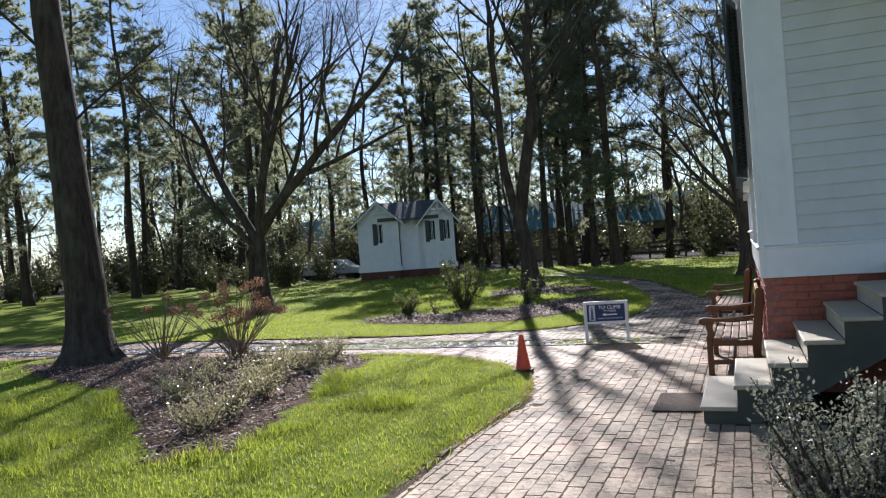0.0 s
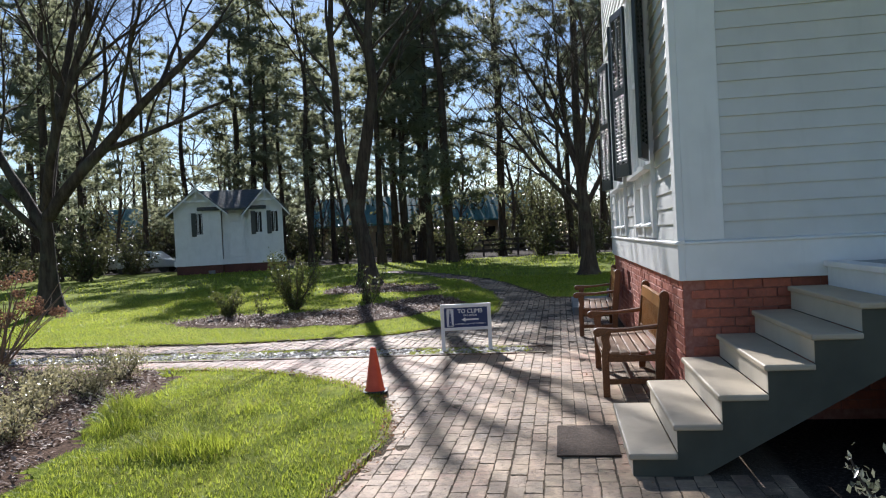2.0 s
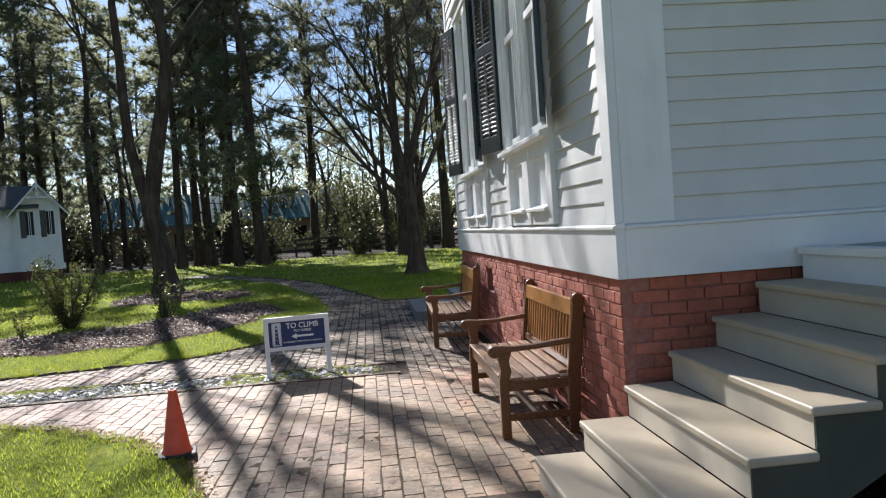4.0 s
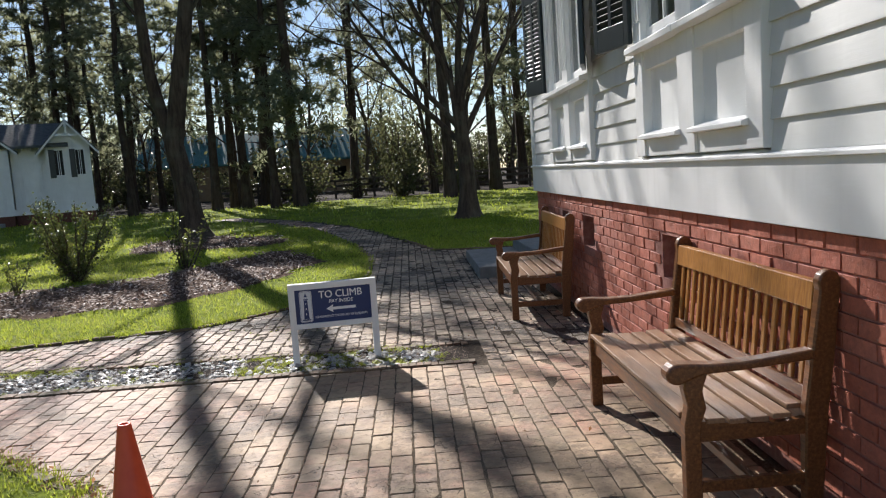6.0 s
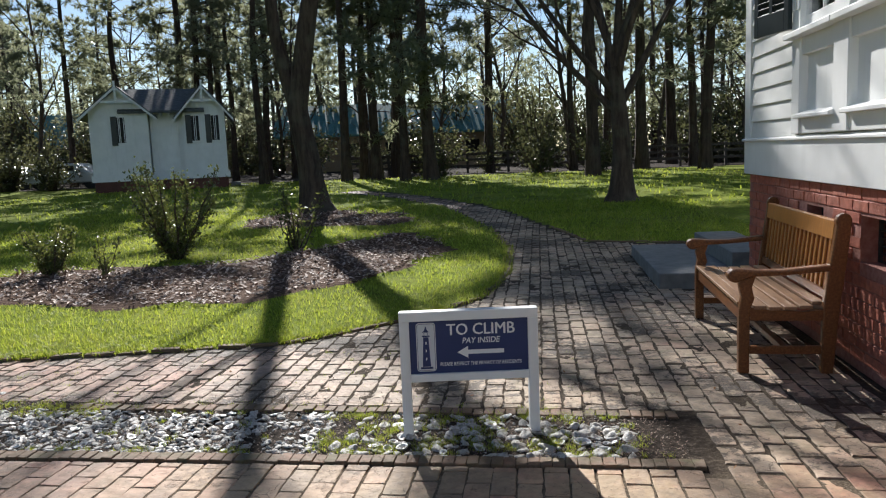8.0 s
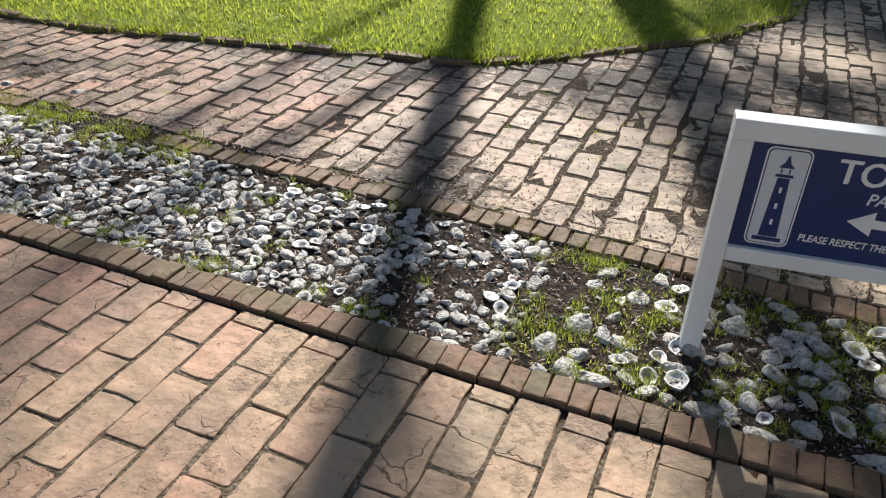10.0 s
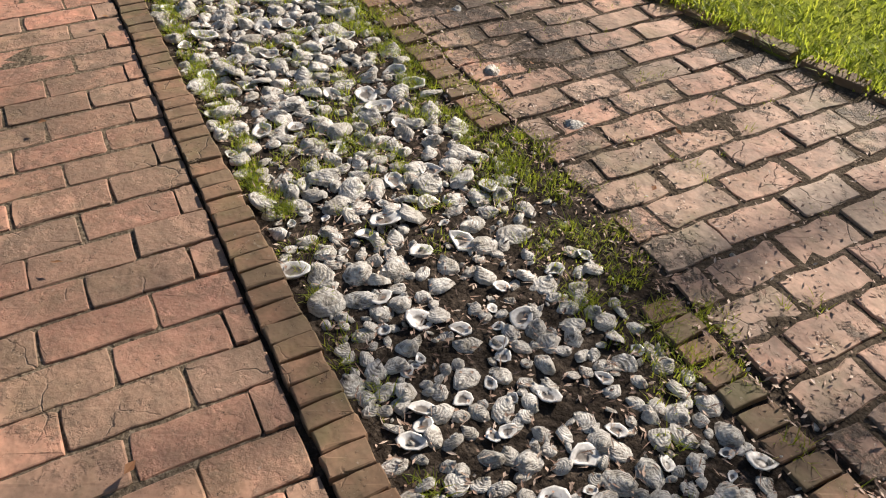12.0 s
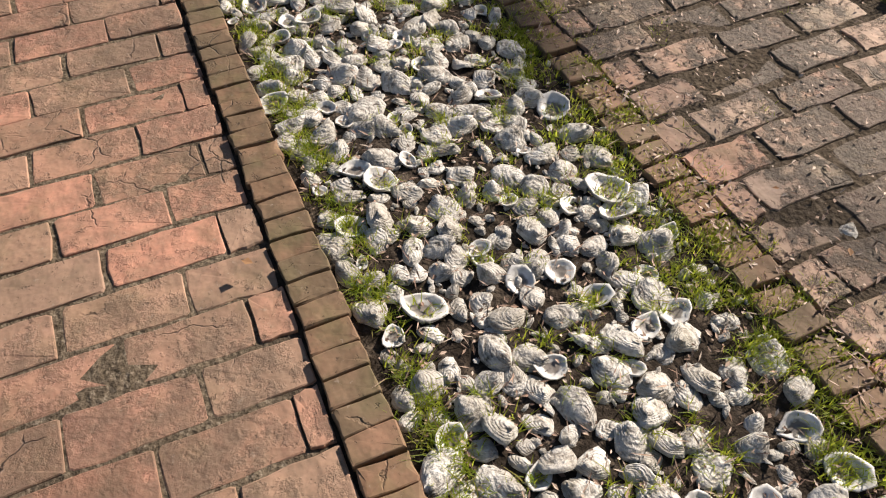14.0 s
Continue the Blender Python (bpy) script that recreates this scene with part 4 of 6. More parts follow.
# ---- cone ----
def cone():
    e = empty("traffic_cone", pose(-2.755, 9.38, 0.02, 0, 0, 12))
    bm = bmesh.new()
    prof = [(0.108, 0.026), (0.104, 0.036), (0.094, 0.05), (0.030, 0.452), (0.027, 0.468), (0.018, 0.468), (0.016, 0.41)]
    n = 28
    rings = [[bm.verts.new((r * math.cos(2 * math.pi * i / n), r * math.sin(2 * math.pi * i / n), z)) for i in range(n)] for r, z in prof]
    for a, b in zip(rings, rings[1:]):
        for i in range(n):
            bm.faces.new((a[i], a[(i + 1) % n], b[(i + 1) % n], b[i]))
    done("cone_shell", bm, ORANGE, e, smooth=True)
    bm = bmesh.new()
    prism(bm, [(-0.13, -0.10), (-0.10, -0.13), (0.10, -0.13), (0.13, -0.10), (0.13, 0.10), (0.10, 0.13), (-0.10, 0.13), (-0.13, 0.10)], "z", 0, 0.028)
    done("base", bm, RUBBER, e, 0.006)
    tagged(e, "small orange traffic cone with black rubber base", "cone")


cone()

# ---- trees ----
def grow(s, rng, p, d, length, radius, level, levels, spread, up, sides, tips, wig=0.12):
    """A limb with its branches, into the soup s; the ends go into tips."""
    n = max(3, int(length / (0.55 if level < 2 else 0.4)))
    n = min(n, (9, 7, 5, 3, 2)[level])
    pts, rad = [p.copy()], [radius]
    q, dd = p.copy(), d.copy()
    for i in range(n):
        dd = (dd + rand_dir(rng) * wig + Vector((0, 0, up))).normalized()
        q = q + dd * (length / n)
        pts.append(q.copy())
        rad.append(radius * (1 - 0.62 * (i + 1) / n) if level < levels else radius * (1 - 0.8 * (i + 1) / n))
    s.tube(pts, rad, sides[level], tone=rng.random())
    if level == levels:
        tips.append((pts[-1], dd))
        return
    kids = rng.randint(3, 5) if level else rng.randint(5, 7)
    for i in range(kids):
        f = 0.35 + 0.65 * (i + rng.random()) / kids
        j = min(int(f * n), n)
        side = rand_dir(rng)
        side = (side - dd * side.dot(dd)).normalized()
        kd = (dd * (1 - spread) + side * spread + Vector((0, 0, 0.12))).normalized()
        grow(s, rng, pts[j], kd, length * rng.uniform(0.5, 0.75), max(rad[j] * rng.uniform(0.38, 0.62), 0.0045), level + 1, levels, spread, up, sides, tips, wig * 1.25)


def bare_tree(name, x, y, trunk, radius, limbs, seed, label, levels=4, mat=None, fork=(), taper=0.72):
    """Leafless tree: trunk gives (offset x, offset y, height) points; limbs grow from given heights.
    fork: a second stem, as its points, foot radius and limbs."""
    rng = random.Random(seed)
    e = empty(name, pose(x, y, rise(x, y) - 0.05))
    s = Soup()
    pts, rad = [], []
    H = trunk[-1][2]
    ctrl = [Vector(t) for t in trunk]
    for i in range(len(ctrl) - 1):
        for j in range(4):
            f = j / 4
            pts.append(ctrl[i].lerp(ctrl[i + 1], f * f * (3 - 2 * f) * 0.5 + f * 0.5))
    pts.append(ctrl[-1])
    for p in pts:
        f = p.z / H
        flare = 1 + 0.75 * math.exp(-p.z / 0.28)
        rad.append(radius * flare * (1 - taper * f ** 0.8))
    s.tube(pts, rad, 16)
    if fork:
        stem = [Vector(t) for t in fork[0]]
        s.tube(stem, [fork[1] * (1 - 0.6 * i / (len(stem) - 1)) for i in range(len(stem))], 12)
    s.make("trunk", mat or BARK, e, True)
    b = Soup()
    tips = []
    for h, az, el, ln, rr in limbs:
        j = min(range(len(pts)), key=lambda i: abs(pts[i].z - h))
        d = Vector((math.sin(radians(az)) * math.cos(radians(el)), math.cos(radians(az)) * math.cos(radians(el)), math.sin(radians(el))))
        grow(b, rng, pts[j], d, ln, rr, 0, levels - (1 if rr < 0.046 else 0), 0.5, 0.03, (9, 6, 4, 3, 3), tips)
    for h, az, el, ln, rr in (fork[2] if fork else ()):
        p = min(stem, key=lambda q: abs(q.z - h))
        d = Vector((math.sin(radians(az)) * math.cos(radians(el)), math.cos(radians(az)) * math.cos(radians(el)), math.sin(radians(el))))
        grow(b, rng, p, d, ln, rr, 0, levels - (1 if rr < 0.046 else 0), 0.5, 0.03, (9, 6, 4, 3, 3), tips)
    b.make("limbs", mat or BARK, e, True)
    tagged(e, label, "tree")
    return e


# big tree beside the near path
bare_tree("tree", -11.5, 10.6, [(0, 0, 0), (-0.02, 0.02, 1.4), (-0.16, 0, 3.0), (-0.42, 0.1, 4.8), (-0.62, 0.1, 6.8), (-0.8, 0.2, 9), (-0.9, 0.3, 11.5)], 0.40,
          [(4.4, 70, 40, 2.6, 0.03), (5.8, 200, 40, 3.0, 0.035), (7.6, 240, 40, 4.5, 0.13), (8.2, 100, 40, 5.5, 0.15), (8.8, 330, 45, 5, 0.14), (9.6, 30, 55, 5.5, 0.15), (11.3, 200, 60, 5.0, 0.15), (11.3, 120, 65, 5, 0.14)], 3,
          "tall leafless tree with furrowed bark and leaning trunk", taper=0.5)
# spreading tree on the lawn
bare_tree("tree", -14.4, 20.2, [(0, 0, 0), (0, 0, 1.2), (0.05, 0, 2.2), (0.05, 0, 3.0)], 0.34,
          [(2.2, -70, 56, 6.5, 0.16), (2.6, 70, 50, 7.0, 0.18), (2.9, -20, 74, 7.0, 0.17), (2.9, 130, 68, 6.5, 0.14), (2.0, 250, 42, 5, 0.10), (2.7, 20, 54, 6, 0.12)], 8,
          "wide leafless lawn tree forking low into heavy limbs")
# tree over the mulch bed, forked low; its shadow falls across the paving
bare_tree("tree", -6.88, 25.3, [(0, 0, 0), (-0.1, 0, 1.2), (-0.30, 0, 2.4), (-0.08, 0, 3.6), (0.2, 0, 5.0), (0.45, 0, 6.4), (0.32, 0, 7.7), (0.5, 0, 9.4)], 0.30,
          [(5.2, 80, 62, 4.2, 0.05), (6.4, 70, 58, 4.4, 0.07), (6.9, -120, 70, 4, 0.05), (7.7, -60, 66, 4.6, 0.07), (8.4, 100, 48, 5, 0.045), (9.0, 60, 62, 4.6, 0.06), (9.4, -20, 72, 4.6, 0.06), (9.2, 170, 74, 3.6, 0.045), (7.4, 85, 44, 5.2, 0.045), (8.8, 95, 66, 4.5, 0.04)], 15,
          "leafless garden tree with forked trunk above a mulch bed", levels=3, taper=0.62,
          fork=([(-0.27, 0, 2.2), (-0.50, 0, 3.1), (-0.72, 0, 4.2), (-0.78, 0, 5.4), (-0.8, 0, 6.6), (-0.88, 0, 8.0), (-0.8, 0, 9.2), (-0.95, 0, 10.6)], 0.17,
                [(5.4, -80, 58, 4.4, 0.045), (6.6, -95, 50, 4.6, 0.05), (8.0, -40, 60, 4.6, 0.055), (8.0, 95, 55, 4.2, 0.045), (9.2, -85, 48, 4.6, 0.05), (9.2, 60, 66, 4.2, 0.045), (10.6, -30, 70, 4.4, 0.055), (10.6, 120, 60, 4, 0.045)]))
# tree beyond the house, with many upright twiggy limbs
bare_tree("tree", 0.05, 25.7, [(0, 0, 0), (0.02, 0, 1.2), (-0.04, 0, 2.1), (-0.12, 0, 3.0)], 0.25,
          [(2.0, -75, 52, 4.4, 0.085), (2.1, 70, 55, 4.6, 0.09), (2.6, -30, 68, 5, 0.09), (2.6, 150, 66, 4.6, 0.085), (2.4, 255, 58, 4.2, 0.08), (3.0, 20, 78, 5.4, 0.10), (3.0, 100, 72, 5, 0.085), (3.0, -100, 74, 5, 0.085)], 23,
          "small twiggy leafless tree on the lawn", taper=0.4)


def pine_mesh(seed, H, dense=1.0, low=0.35, fat=1.0):
    """Trunk and crown of one pine, as two meshes."""
    rng = random.Random(seed)
    s = Soup()
    pts = [Vector((0.25 * math.sin(i * 0.7 + seed) * i / 12, 0.25 * math.cos(i * 0.9 + seed) * i / 12, H * i / 12)) for i in range(13)]
    s.tube(pts, [0.26 * (1 + 0.4 * (i == 0)) * (1 - 0.78 * i / 12) for i in range(13)], 9)
    b = Soup()
    n = int(43 * dense)
    for i in range(n):
        f = low + (0.98 - low) * (i + rng.random()) / n
        j = min(int(f * 12), 11)
        base = pts[j].lerp(pts[j + 1], f * 12 - j)
        az = rng.uniform(0, 2 * math.pi)
        ln = (1.0 - 0.6 * f) * rng.uniform(2.6, 6.2)
        d = Vector((math.cos(az), math.sin(az), rng.uniform(-0.15, 0.4))).normalized()
        br = [base]
        for _ in range(4):
            d = (d + rand_dir(rng) * 0.22 + Vector((0, 0, 0.06))).normalized()
            br.append(br[-1] + d * ln / 4)
        s.tube(br, [0.035, 0.028, 0.02, 0.014, 0.007], 3)
        if rng.random() < 0.16:
            continue
        for t in range(int(17 * dense)):
            u = rng.uniform(1.4, 4)
            jj = min(int(u), 3)
            q = rand_dir(rng) * rng.uniform(0.05, 0.85)
            c = br[jj].lerp(br[jj + 1], u - jj) + Vector((q.x, q.y, q.z * 0.45))
            tone = rng.random()
            for _ in range(17):
                dd = rand_dir(rng, 0.3)
                w = dd.orthogonal().normalized() * 0.034 * fat
                l = rng.uniform(0.24, 0.46) * fat ** 0.5
                b.add([c + w, c - w, c + dd * l], [(0, 1, 2)], tone)
    return s, b


def pine(seed, H, dense=1.0, low=0.35, fat=1.0):
    e = empty("pine_tree")
    s, b = pine_mesh(seed, H, dense, low, fat)
    s.make("trunk", PINE_BARK, e, True)
    tagged(b.make("needles", NEEDLE, e), kind="stuff")
    tagged(e, "tall pine with bare dark trunk and thin needle crown", "tree", "pine wood")
    return e


HEIGHTS = (21, 23, 18, 22, 16)
protos = [pine(31, 21, 1.0, 0.28), pine(32, 23, 1.05, 0.36), pine(33, 18, 1.1, 0.2), pine(34, 22, 1.0, 0.3), pine(35, 16, 1.0, 0.12)]
spots = [(-14.9, 43.5, 1.05), (-10.4, 45.4, 0.95), (-9.5, 44.4, 0.9), (-7.6, 41.4, 1.15), (-6.4, 41.0, 1.2), (-4.8, 55, 1.15), (0.4, 39.5, 1.0), (-9.0, 48, 1.1), (-4.3, 48.5, 1.1),
         (-23.0, 58, 1.1), (-20.5, 50.5, 1.0), (-19.6, 51.5, 1.05), (-17.8, 52, 0.95), (-16.6, 53.5, 1.0), (-27, 52, 1.0), (-29, 50, 1.05), (3.2, 46, 1.1), (5.5, 43, 1.0), (2.0, 52, 0.95)]
rng = random.Random(77)
while len(spots) < 54:
    x, y = rng.uniform(-62, 26), rng.uniform(44, 86)
    if x < -26 and rng.random() < 0.35:
        y = rng.uniform(34, 50)
    if -25 < x < -13 and y < 48:
        continue
    if -17 < x < -5 and y > 62 and y < 76:
        continue
    if any((x - a) ** 2 + (y - b) ** 2 < 6 for a, b, c in spots):
        continue
    spots.append((x, y, rng.uniform(0.8, 1.2)))
for x, y in ((-24, 33), (-27, 38), (-33, 34), (-38, 31), (-31, 29), (-36, 26), (-43, 28), (-40, 22), (-47, 24), (12, 38), (15, 33), (18, 40), (11, 30)):
    spots.append((x, y, rng.uniform(0.85, 1.1)))
for i, (x, y, sc) in enumerate(spots):
    if y < 54 and -32 < x < 0:
        sc = min(max(sc, 17.6 / HEIGHTS[i % 5]) if 0 < i < 5 else sc, (17.6 if 0 < i < 5 else 16.5) / HEIGHTS[i % 5])
    m = pose(x, y, G(y) - 0.1, rng.uniform(-2, 2), rng.uniform(-2, 2), rng.uniform(0, 360))
    if i < len(protos):
        ob = protos[i]
        ob.matrix_basis = m
    else:
        ob = copy_thing(protos[i % len(protos)], m)
    ob.scale = (sc, sc, sc)


# full-crowned pines whose shade lies on the lawn and the far path
full = [pine(41, 21, 1.1, 0.48, 1.15), pine(42, 20, 1.1, 0.45, 1.15)]
for i, (x, y, h) in enumerate(((-11.6, 51.5, 22), (-9.4, 48.7, 20), (-7.4, 47.7, 19.6), (-10.8, 43.5, 18), (-21.5, 51, 20), (-31, 43, 17), (-36, 38, 17), (-41, 31, 16))):
    m = pose(x, y, G(y) - 0.1, rng.uniform(-1.5, 1.5), rng.uniform(-1.5, 1.5), rng.uniform(0, 360))
    ob = full[i] if i < 2 else copy_thing(full[i % 2], m)
    ob.matrix_basis = m
    q = h / (21, 20)[i % 2]
    ob.scale = (q, q, q)


def thicket_tree(seed):
    """Slim leafless tree of the wood's edge."""
    rng = random.Random(seed)
    e = empty("bare_tree")
    b, tips = Soup(), []
    pts = [Vector((0.3 * math.sin(i * 0.8 + seed), 0.25 * math.cos(i + seed), 1.4 * i)) for i in range(8)]
    b.tube(pts, [0.13 * (1 - 0.1 * i) for i in range(8)], 7)
    for i in range(2, 8):
        for _ in range(2):
            az = rng.uniform(0, 360)
            d = Vector((math.sin(az) * 0.7, math.cos(az) * 0.7, 0.7)).normalized()
            grow(b, rng, pts[i], d, rng.uniform(2, 3.6), 0.05, 1, 3, 0.5, 0.04, (9, 5, 3, 3, 3), tips)
    b.make("limbs", TWIG, e)
    tagged(e, "slim leafless tree with fine twigs in the wood", "tree", "bare trees of the wood")
    return e


thin = [thicket_tree(7), thicket_tree(19)]
rt = random.Random(14)
for i in range(22):
    x, y = -58 + i * 3.6 + rt.uniform(-1, 1), rt.uniform(46, 60)
    if i < 7:
        y -= 10
    sc = rt.uniform(0.8, 1.25)
    m = pose(x, y, G(y) - 0.1, 0, 0, rt.uniform(0, 360))
    ob = thin[i] if i < 2 else copy_thing(thin[i % 2], m)
    ob.matrix_basis = m
    ob.scale = (sc, sc, sc)


# ---- shrubs ----
def leafy_shrub(name, x, y, r, h, leaves, size, mat, label, seed, stems=7, category="shrub", z=None, group="", open_=0.5):
    """Stems that fan out, with leaves along their upper parts."""
    rng = random.Random(seed)
    e = empty(name, pose(x, y, (rise(x, y) if z is None else z) - 0.02))
    s, b = Soup(), Soup()
    ends = []
    for i in range(stems):
        az = rng.uniform(0, 2 * math.pi)
        reach = r * rng.uniform(0.3, 1.0)
        top = h * rng.uniform(0.6, 1.05)
        pts = [Vector((0.05 * math.cos(az) * r, 0.05 * math.sin(az) * r, 0))]
        for j in range(1, 6):
            f = j / 5
            pts.append(Vector((math.cos(az) * reach * f ** 0.8, math.sin(az) * reach * f ** 0.8, top * f ** 1.05)) + rand_dir(rng) * 0.04 * h)
        s.tube(pts, [0.016 * h * (1.1 - 0.17 * j) for j in range(6)], 4)
        ends.append(pts)
    for i in range(leaves):
        pts = rng.choice(ends)
        u = rng.uniform(0.6, 5) if rng.random() < 0.85 else rng.uniform(0.2, 5)
        j = min(int(u), 4)
        c = pts[j].lerp(pts[j + 1], u - j) + rand_dir(rng) * rng.uniform(0, 0.26) * r * open_ * 2
        d = rand_dir(rng, 0.5)
        b.leaf(c, d, rand_dir(rng, 0.6), size * rng.uniform(0.6, 1.2), size * rng.uniform(0.35, 0.6), rng.random())
    s.make("stems", TWIG, e)
    tagged(b.make("leaves", mat, e), kind="stuff")
    tagged(e, label, category, group)
    return e


leafy_shrub("holly_bush", 0.42, 4.15, 0.48, 0.92, 10500, 0.03, GLINT_HOLLY, "dense holly bush with small glossy leaves beside the paving", 41, 44, open_=0.3)
leafy_shrub("garden_shrub", -7.0, 18.75, 0.72, 1.3, 4200, 0.066, SHRUB, "bushy evergreen shrub with sunlit leaf edges in mulch", 42, 18)
leafy_shrub("garden_shrub", -8.0, 17.3, 0.42, 0.66, 1700, 0.058, SHRUB, "small rounded evergreen shrub in the mulch bed", 43, 11)
leafy_shrub("garden_shrub", -7.25, 17.3, 0.24, 0.5, 130, 0.08, SHRUB, "young sparse shrub in the mulch bed", 44, 5)
leafy_shrub("garden_shrub", -5.35, 19.2, 0.5, 0.95, 420, 0.075, SHRUB, "loose leggy shrub at the foot of the tree", 45, 9)
LOW = ((-6.2, 10.35, 0.5, 0.42, 900), (-6.7, 9.55, 0.55, 0.4, 1100), (-5.9, 9.3, 0.5, 0.4, 1000), (-6.0, 8.4, 0.55, 0.42, 1100), (-5.5, 7.6, 0.5, 0.4, 900), (-6.4, 7.3, 0.5, 0.38, 800), (-5.3, 6.6, 0.5, 0.4, 900), (-7.3, 8.7, 0.5, 0.36, 700), (-5.0, 5.9, 0.45, 0.36, 700))
for i, (x, y, r, h, n) in enumerate(LOW):
    leafy_shrub("low_shrub", x, y, r, h, int(n * 1.4), 0.044, LOW_LEAF, "low spreading evergreen shrub with shiny small leaves on mulch", 50 + i, 14, group="low shrubs of the bed")


def hydrangea(x, y, stems, h, r, heads, seed):
    rng = random.Random(seed)
    e = empty("hydrangea", pose(x, y, rise(x, y) - 0.02))
    s = Soup()
    tops = []
    for i in range(stems):
        az = rng.uniform(0, 2 * math.pi)
        reach, top = r * rng.uniform(0.15, 1.0), h * rng.uniform(0.55, 1.0)
        a = Vector((math.cos(az), math.sin(az), 0))
        pts = [a * 0.09 * rng.random() + a * reach * f ** 1.15 + Vector((0, 0, top * f)) + rand_dir(rng) * 0.012 for f in (0, 0.25, 0.5, 0.75, 1.0)]
        s.tube(pts, [0.012, 0.011, 0.009, 0.007, 0.005], 5, rng.random())
        for _ in range(rng.randint(1, 3)):
            j = rng.randint(2, 3)
            tip = pts[j] + (rand_dir(rng, 1.0)) * rng.uniform(0.12, 0.3)
            s.tube([pts[j], (pts[j] + tip) / 2 + rand_dir(rng) * 0.015, tip], [0.005, 0.004, 0.003], 4, rng.random())
            tops.append(tip)
        tops.append(pts[-1])
    s.make("canes", CANE, e)
    tops.sort(key=lambda p: -p.z)
    tops = tops[:int(len(tops) * 0.85)]
    rng.shuffle(tops)
    b = Soup()
    for p in tops[:heads]:
        R = rng.uniform(0.085, 0.135)
        for _ in range(120):
            d = rand_dir(rng, 0.15)
            c = p + Vector((d.x, d.y, d.z * 0.7)) * R * rng.uniform(0.6, 1.0)
            b.leaf(c, rand_dir(rng), d, 0.034, 0.03, rng.random())
    tagged(b.make("flower_heads", PETAL, e), kind="stuff")
    tagged(e, "winter hydrangea with bare canes and dried brown flower heads", "shrub", "hydrangeas")


hydrangea(-8.4, 10.9, 36, 1.35, 1.25, 22, 61)
hydrangea(-10.2, 11.05, 24, 1.2, 1.0, 7, 62)


def understory():
    rng = random.Random(91)
    base = leafy_shrub("woodland_shrub", -30, 46, 1.7, 2.4, 1150, 0.22, UNDER, "dark evergreen undergrowth at the wood's edge", 90, 14, z=G(46), group="woodland shrubs", open_=0.7)
    spots = []
    for x in np.arange(-64, 27, 2.6):
        y = 50 + 5 * math.sin(x * 0.3) + rng.uniform(-3, 8)
        if -25 < x < -13.5:
            y = max(y, 49)
        spots.append((x + rng.uniform(-1, 1), y, rng.uniform(0.7, 1.45)))
    for x in np.arange(-50, -22, 2.3):
        spots.append((x, 33 + (x + 22) * -0.1 + rng.uniform(0, 8), rng.uniform(0.6, 1.3)))
    for x in np.arange(-70, 35, 3.4):
        spots.append((x, rng.uniform(62, 80), rng.uniform(1.4, 2.4)))
    tall = leafy_shrub("woodland_shrub", -36, 57, 2.6, 5.0, 1900, 0.29, UNDER, "tall dark evergreen thicket among the pines", 95, 26, z=G(57), group="woodland shrubs", open_=0.8)
    for x in np.arange(-68, 30, 3.0):
        y = rng.uniform(54, 62)
        if -22 < x < -6:
            continue
        ob = copy_thing(tall, pose(x + rng.uniform(-1, 1), y + (8 if -27 < x < -4 else 0), G(y) - 0.05, 0, 0, rng.uniform(0, 360)))
        q = rng.uniform(0.7, 1.25)
        ob.scale = (q, q, q * rng.uniform(0.75, 1.15))
    spots += [(1.0, 44, 0.8), (-1.8, 45, 1.0), (7, 36, 0.9), (9, 33, 1.1)]
    for x, y, sc in spots:
        if -23 < x < -14 and y < 46:
            continue
        ob = copy_thing(base, pose(x, y, G(y) - 0.05, 0, 0, rng.uniform(0, 360)))
        ob.scale = (sc, sc, sc * rng.uniform(0.8, 1.2))


understory()


def far_woods():
    """Distant trees that close the view, in one piece."""
    rng = random.Random(404)
    s = Soup()
    for i in range(150):
        a = radians(rng.uniform(-38, 78))
        r = rng.uniform(88, 135)
        x, y = -math.sin(a) * r, math.cos(a) * r
        hgt = rng.uniform(13, 19)
        s.tube([Vector((x, y, -0.3)), Vector((x + rng.uniform(-0.5, 0.5), y, hgt * 0.5)), Vector((x + rng.uniform(-0.8, 0.8), y, hgt))], [0.26, 0.2, 0.05], 4, 0.2, 1)
        for _ in range(110):
            f = rng.random() ** 0.7
            w = 3.2 * (1.05 - f * 0.7)
            c = Vector((x + rng.gauss(0, w * 0.6), y + rng.gauss(0, w * 0.6), hgt * (0.12 + 0.9 * f)))
            tone = rng.random()
            for _ in range(3):
                d = rand_dir(rng, 0.2)
                s.add([c, c + d * rng.uniform(0.5, 1.0), c + (d + rand_dir(rng) * 0.5).normalized() * rng.uniform(0.4, 0.9)], [(0, 1, 2)], tone)
    tagged(s.make("far_woods", [NEEDLE, PINE_BARK]), "distant pine wood closing the view", "woods", kind="stuff")


far_woods()


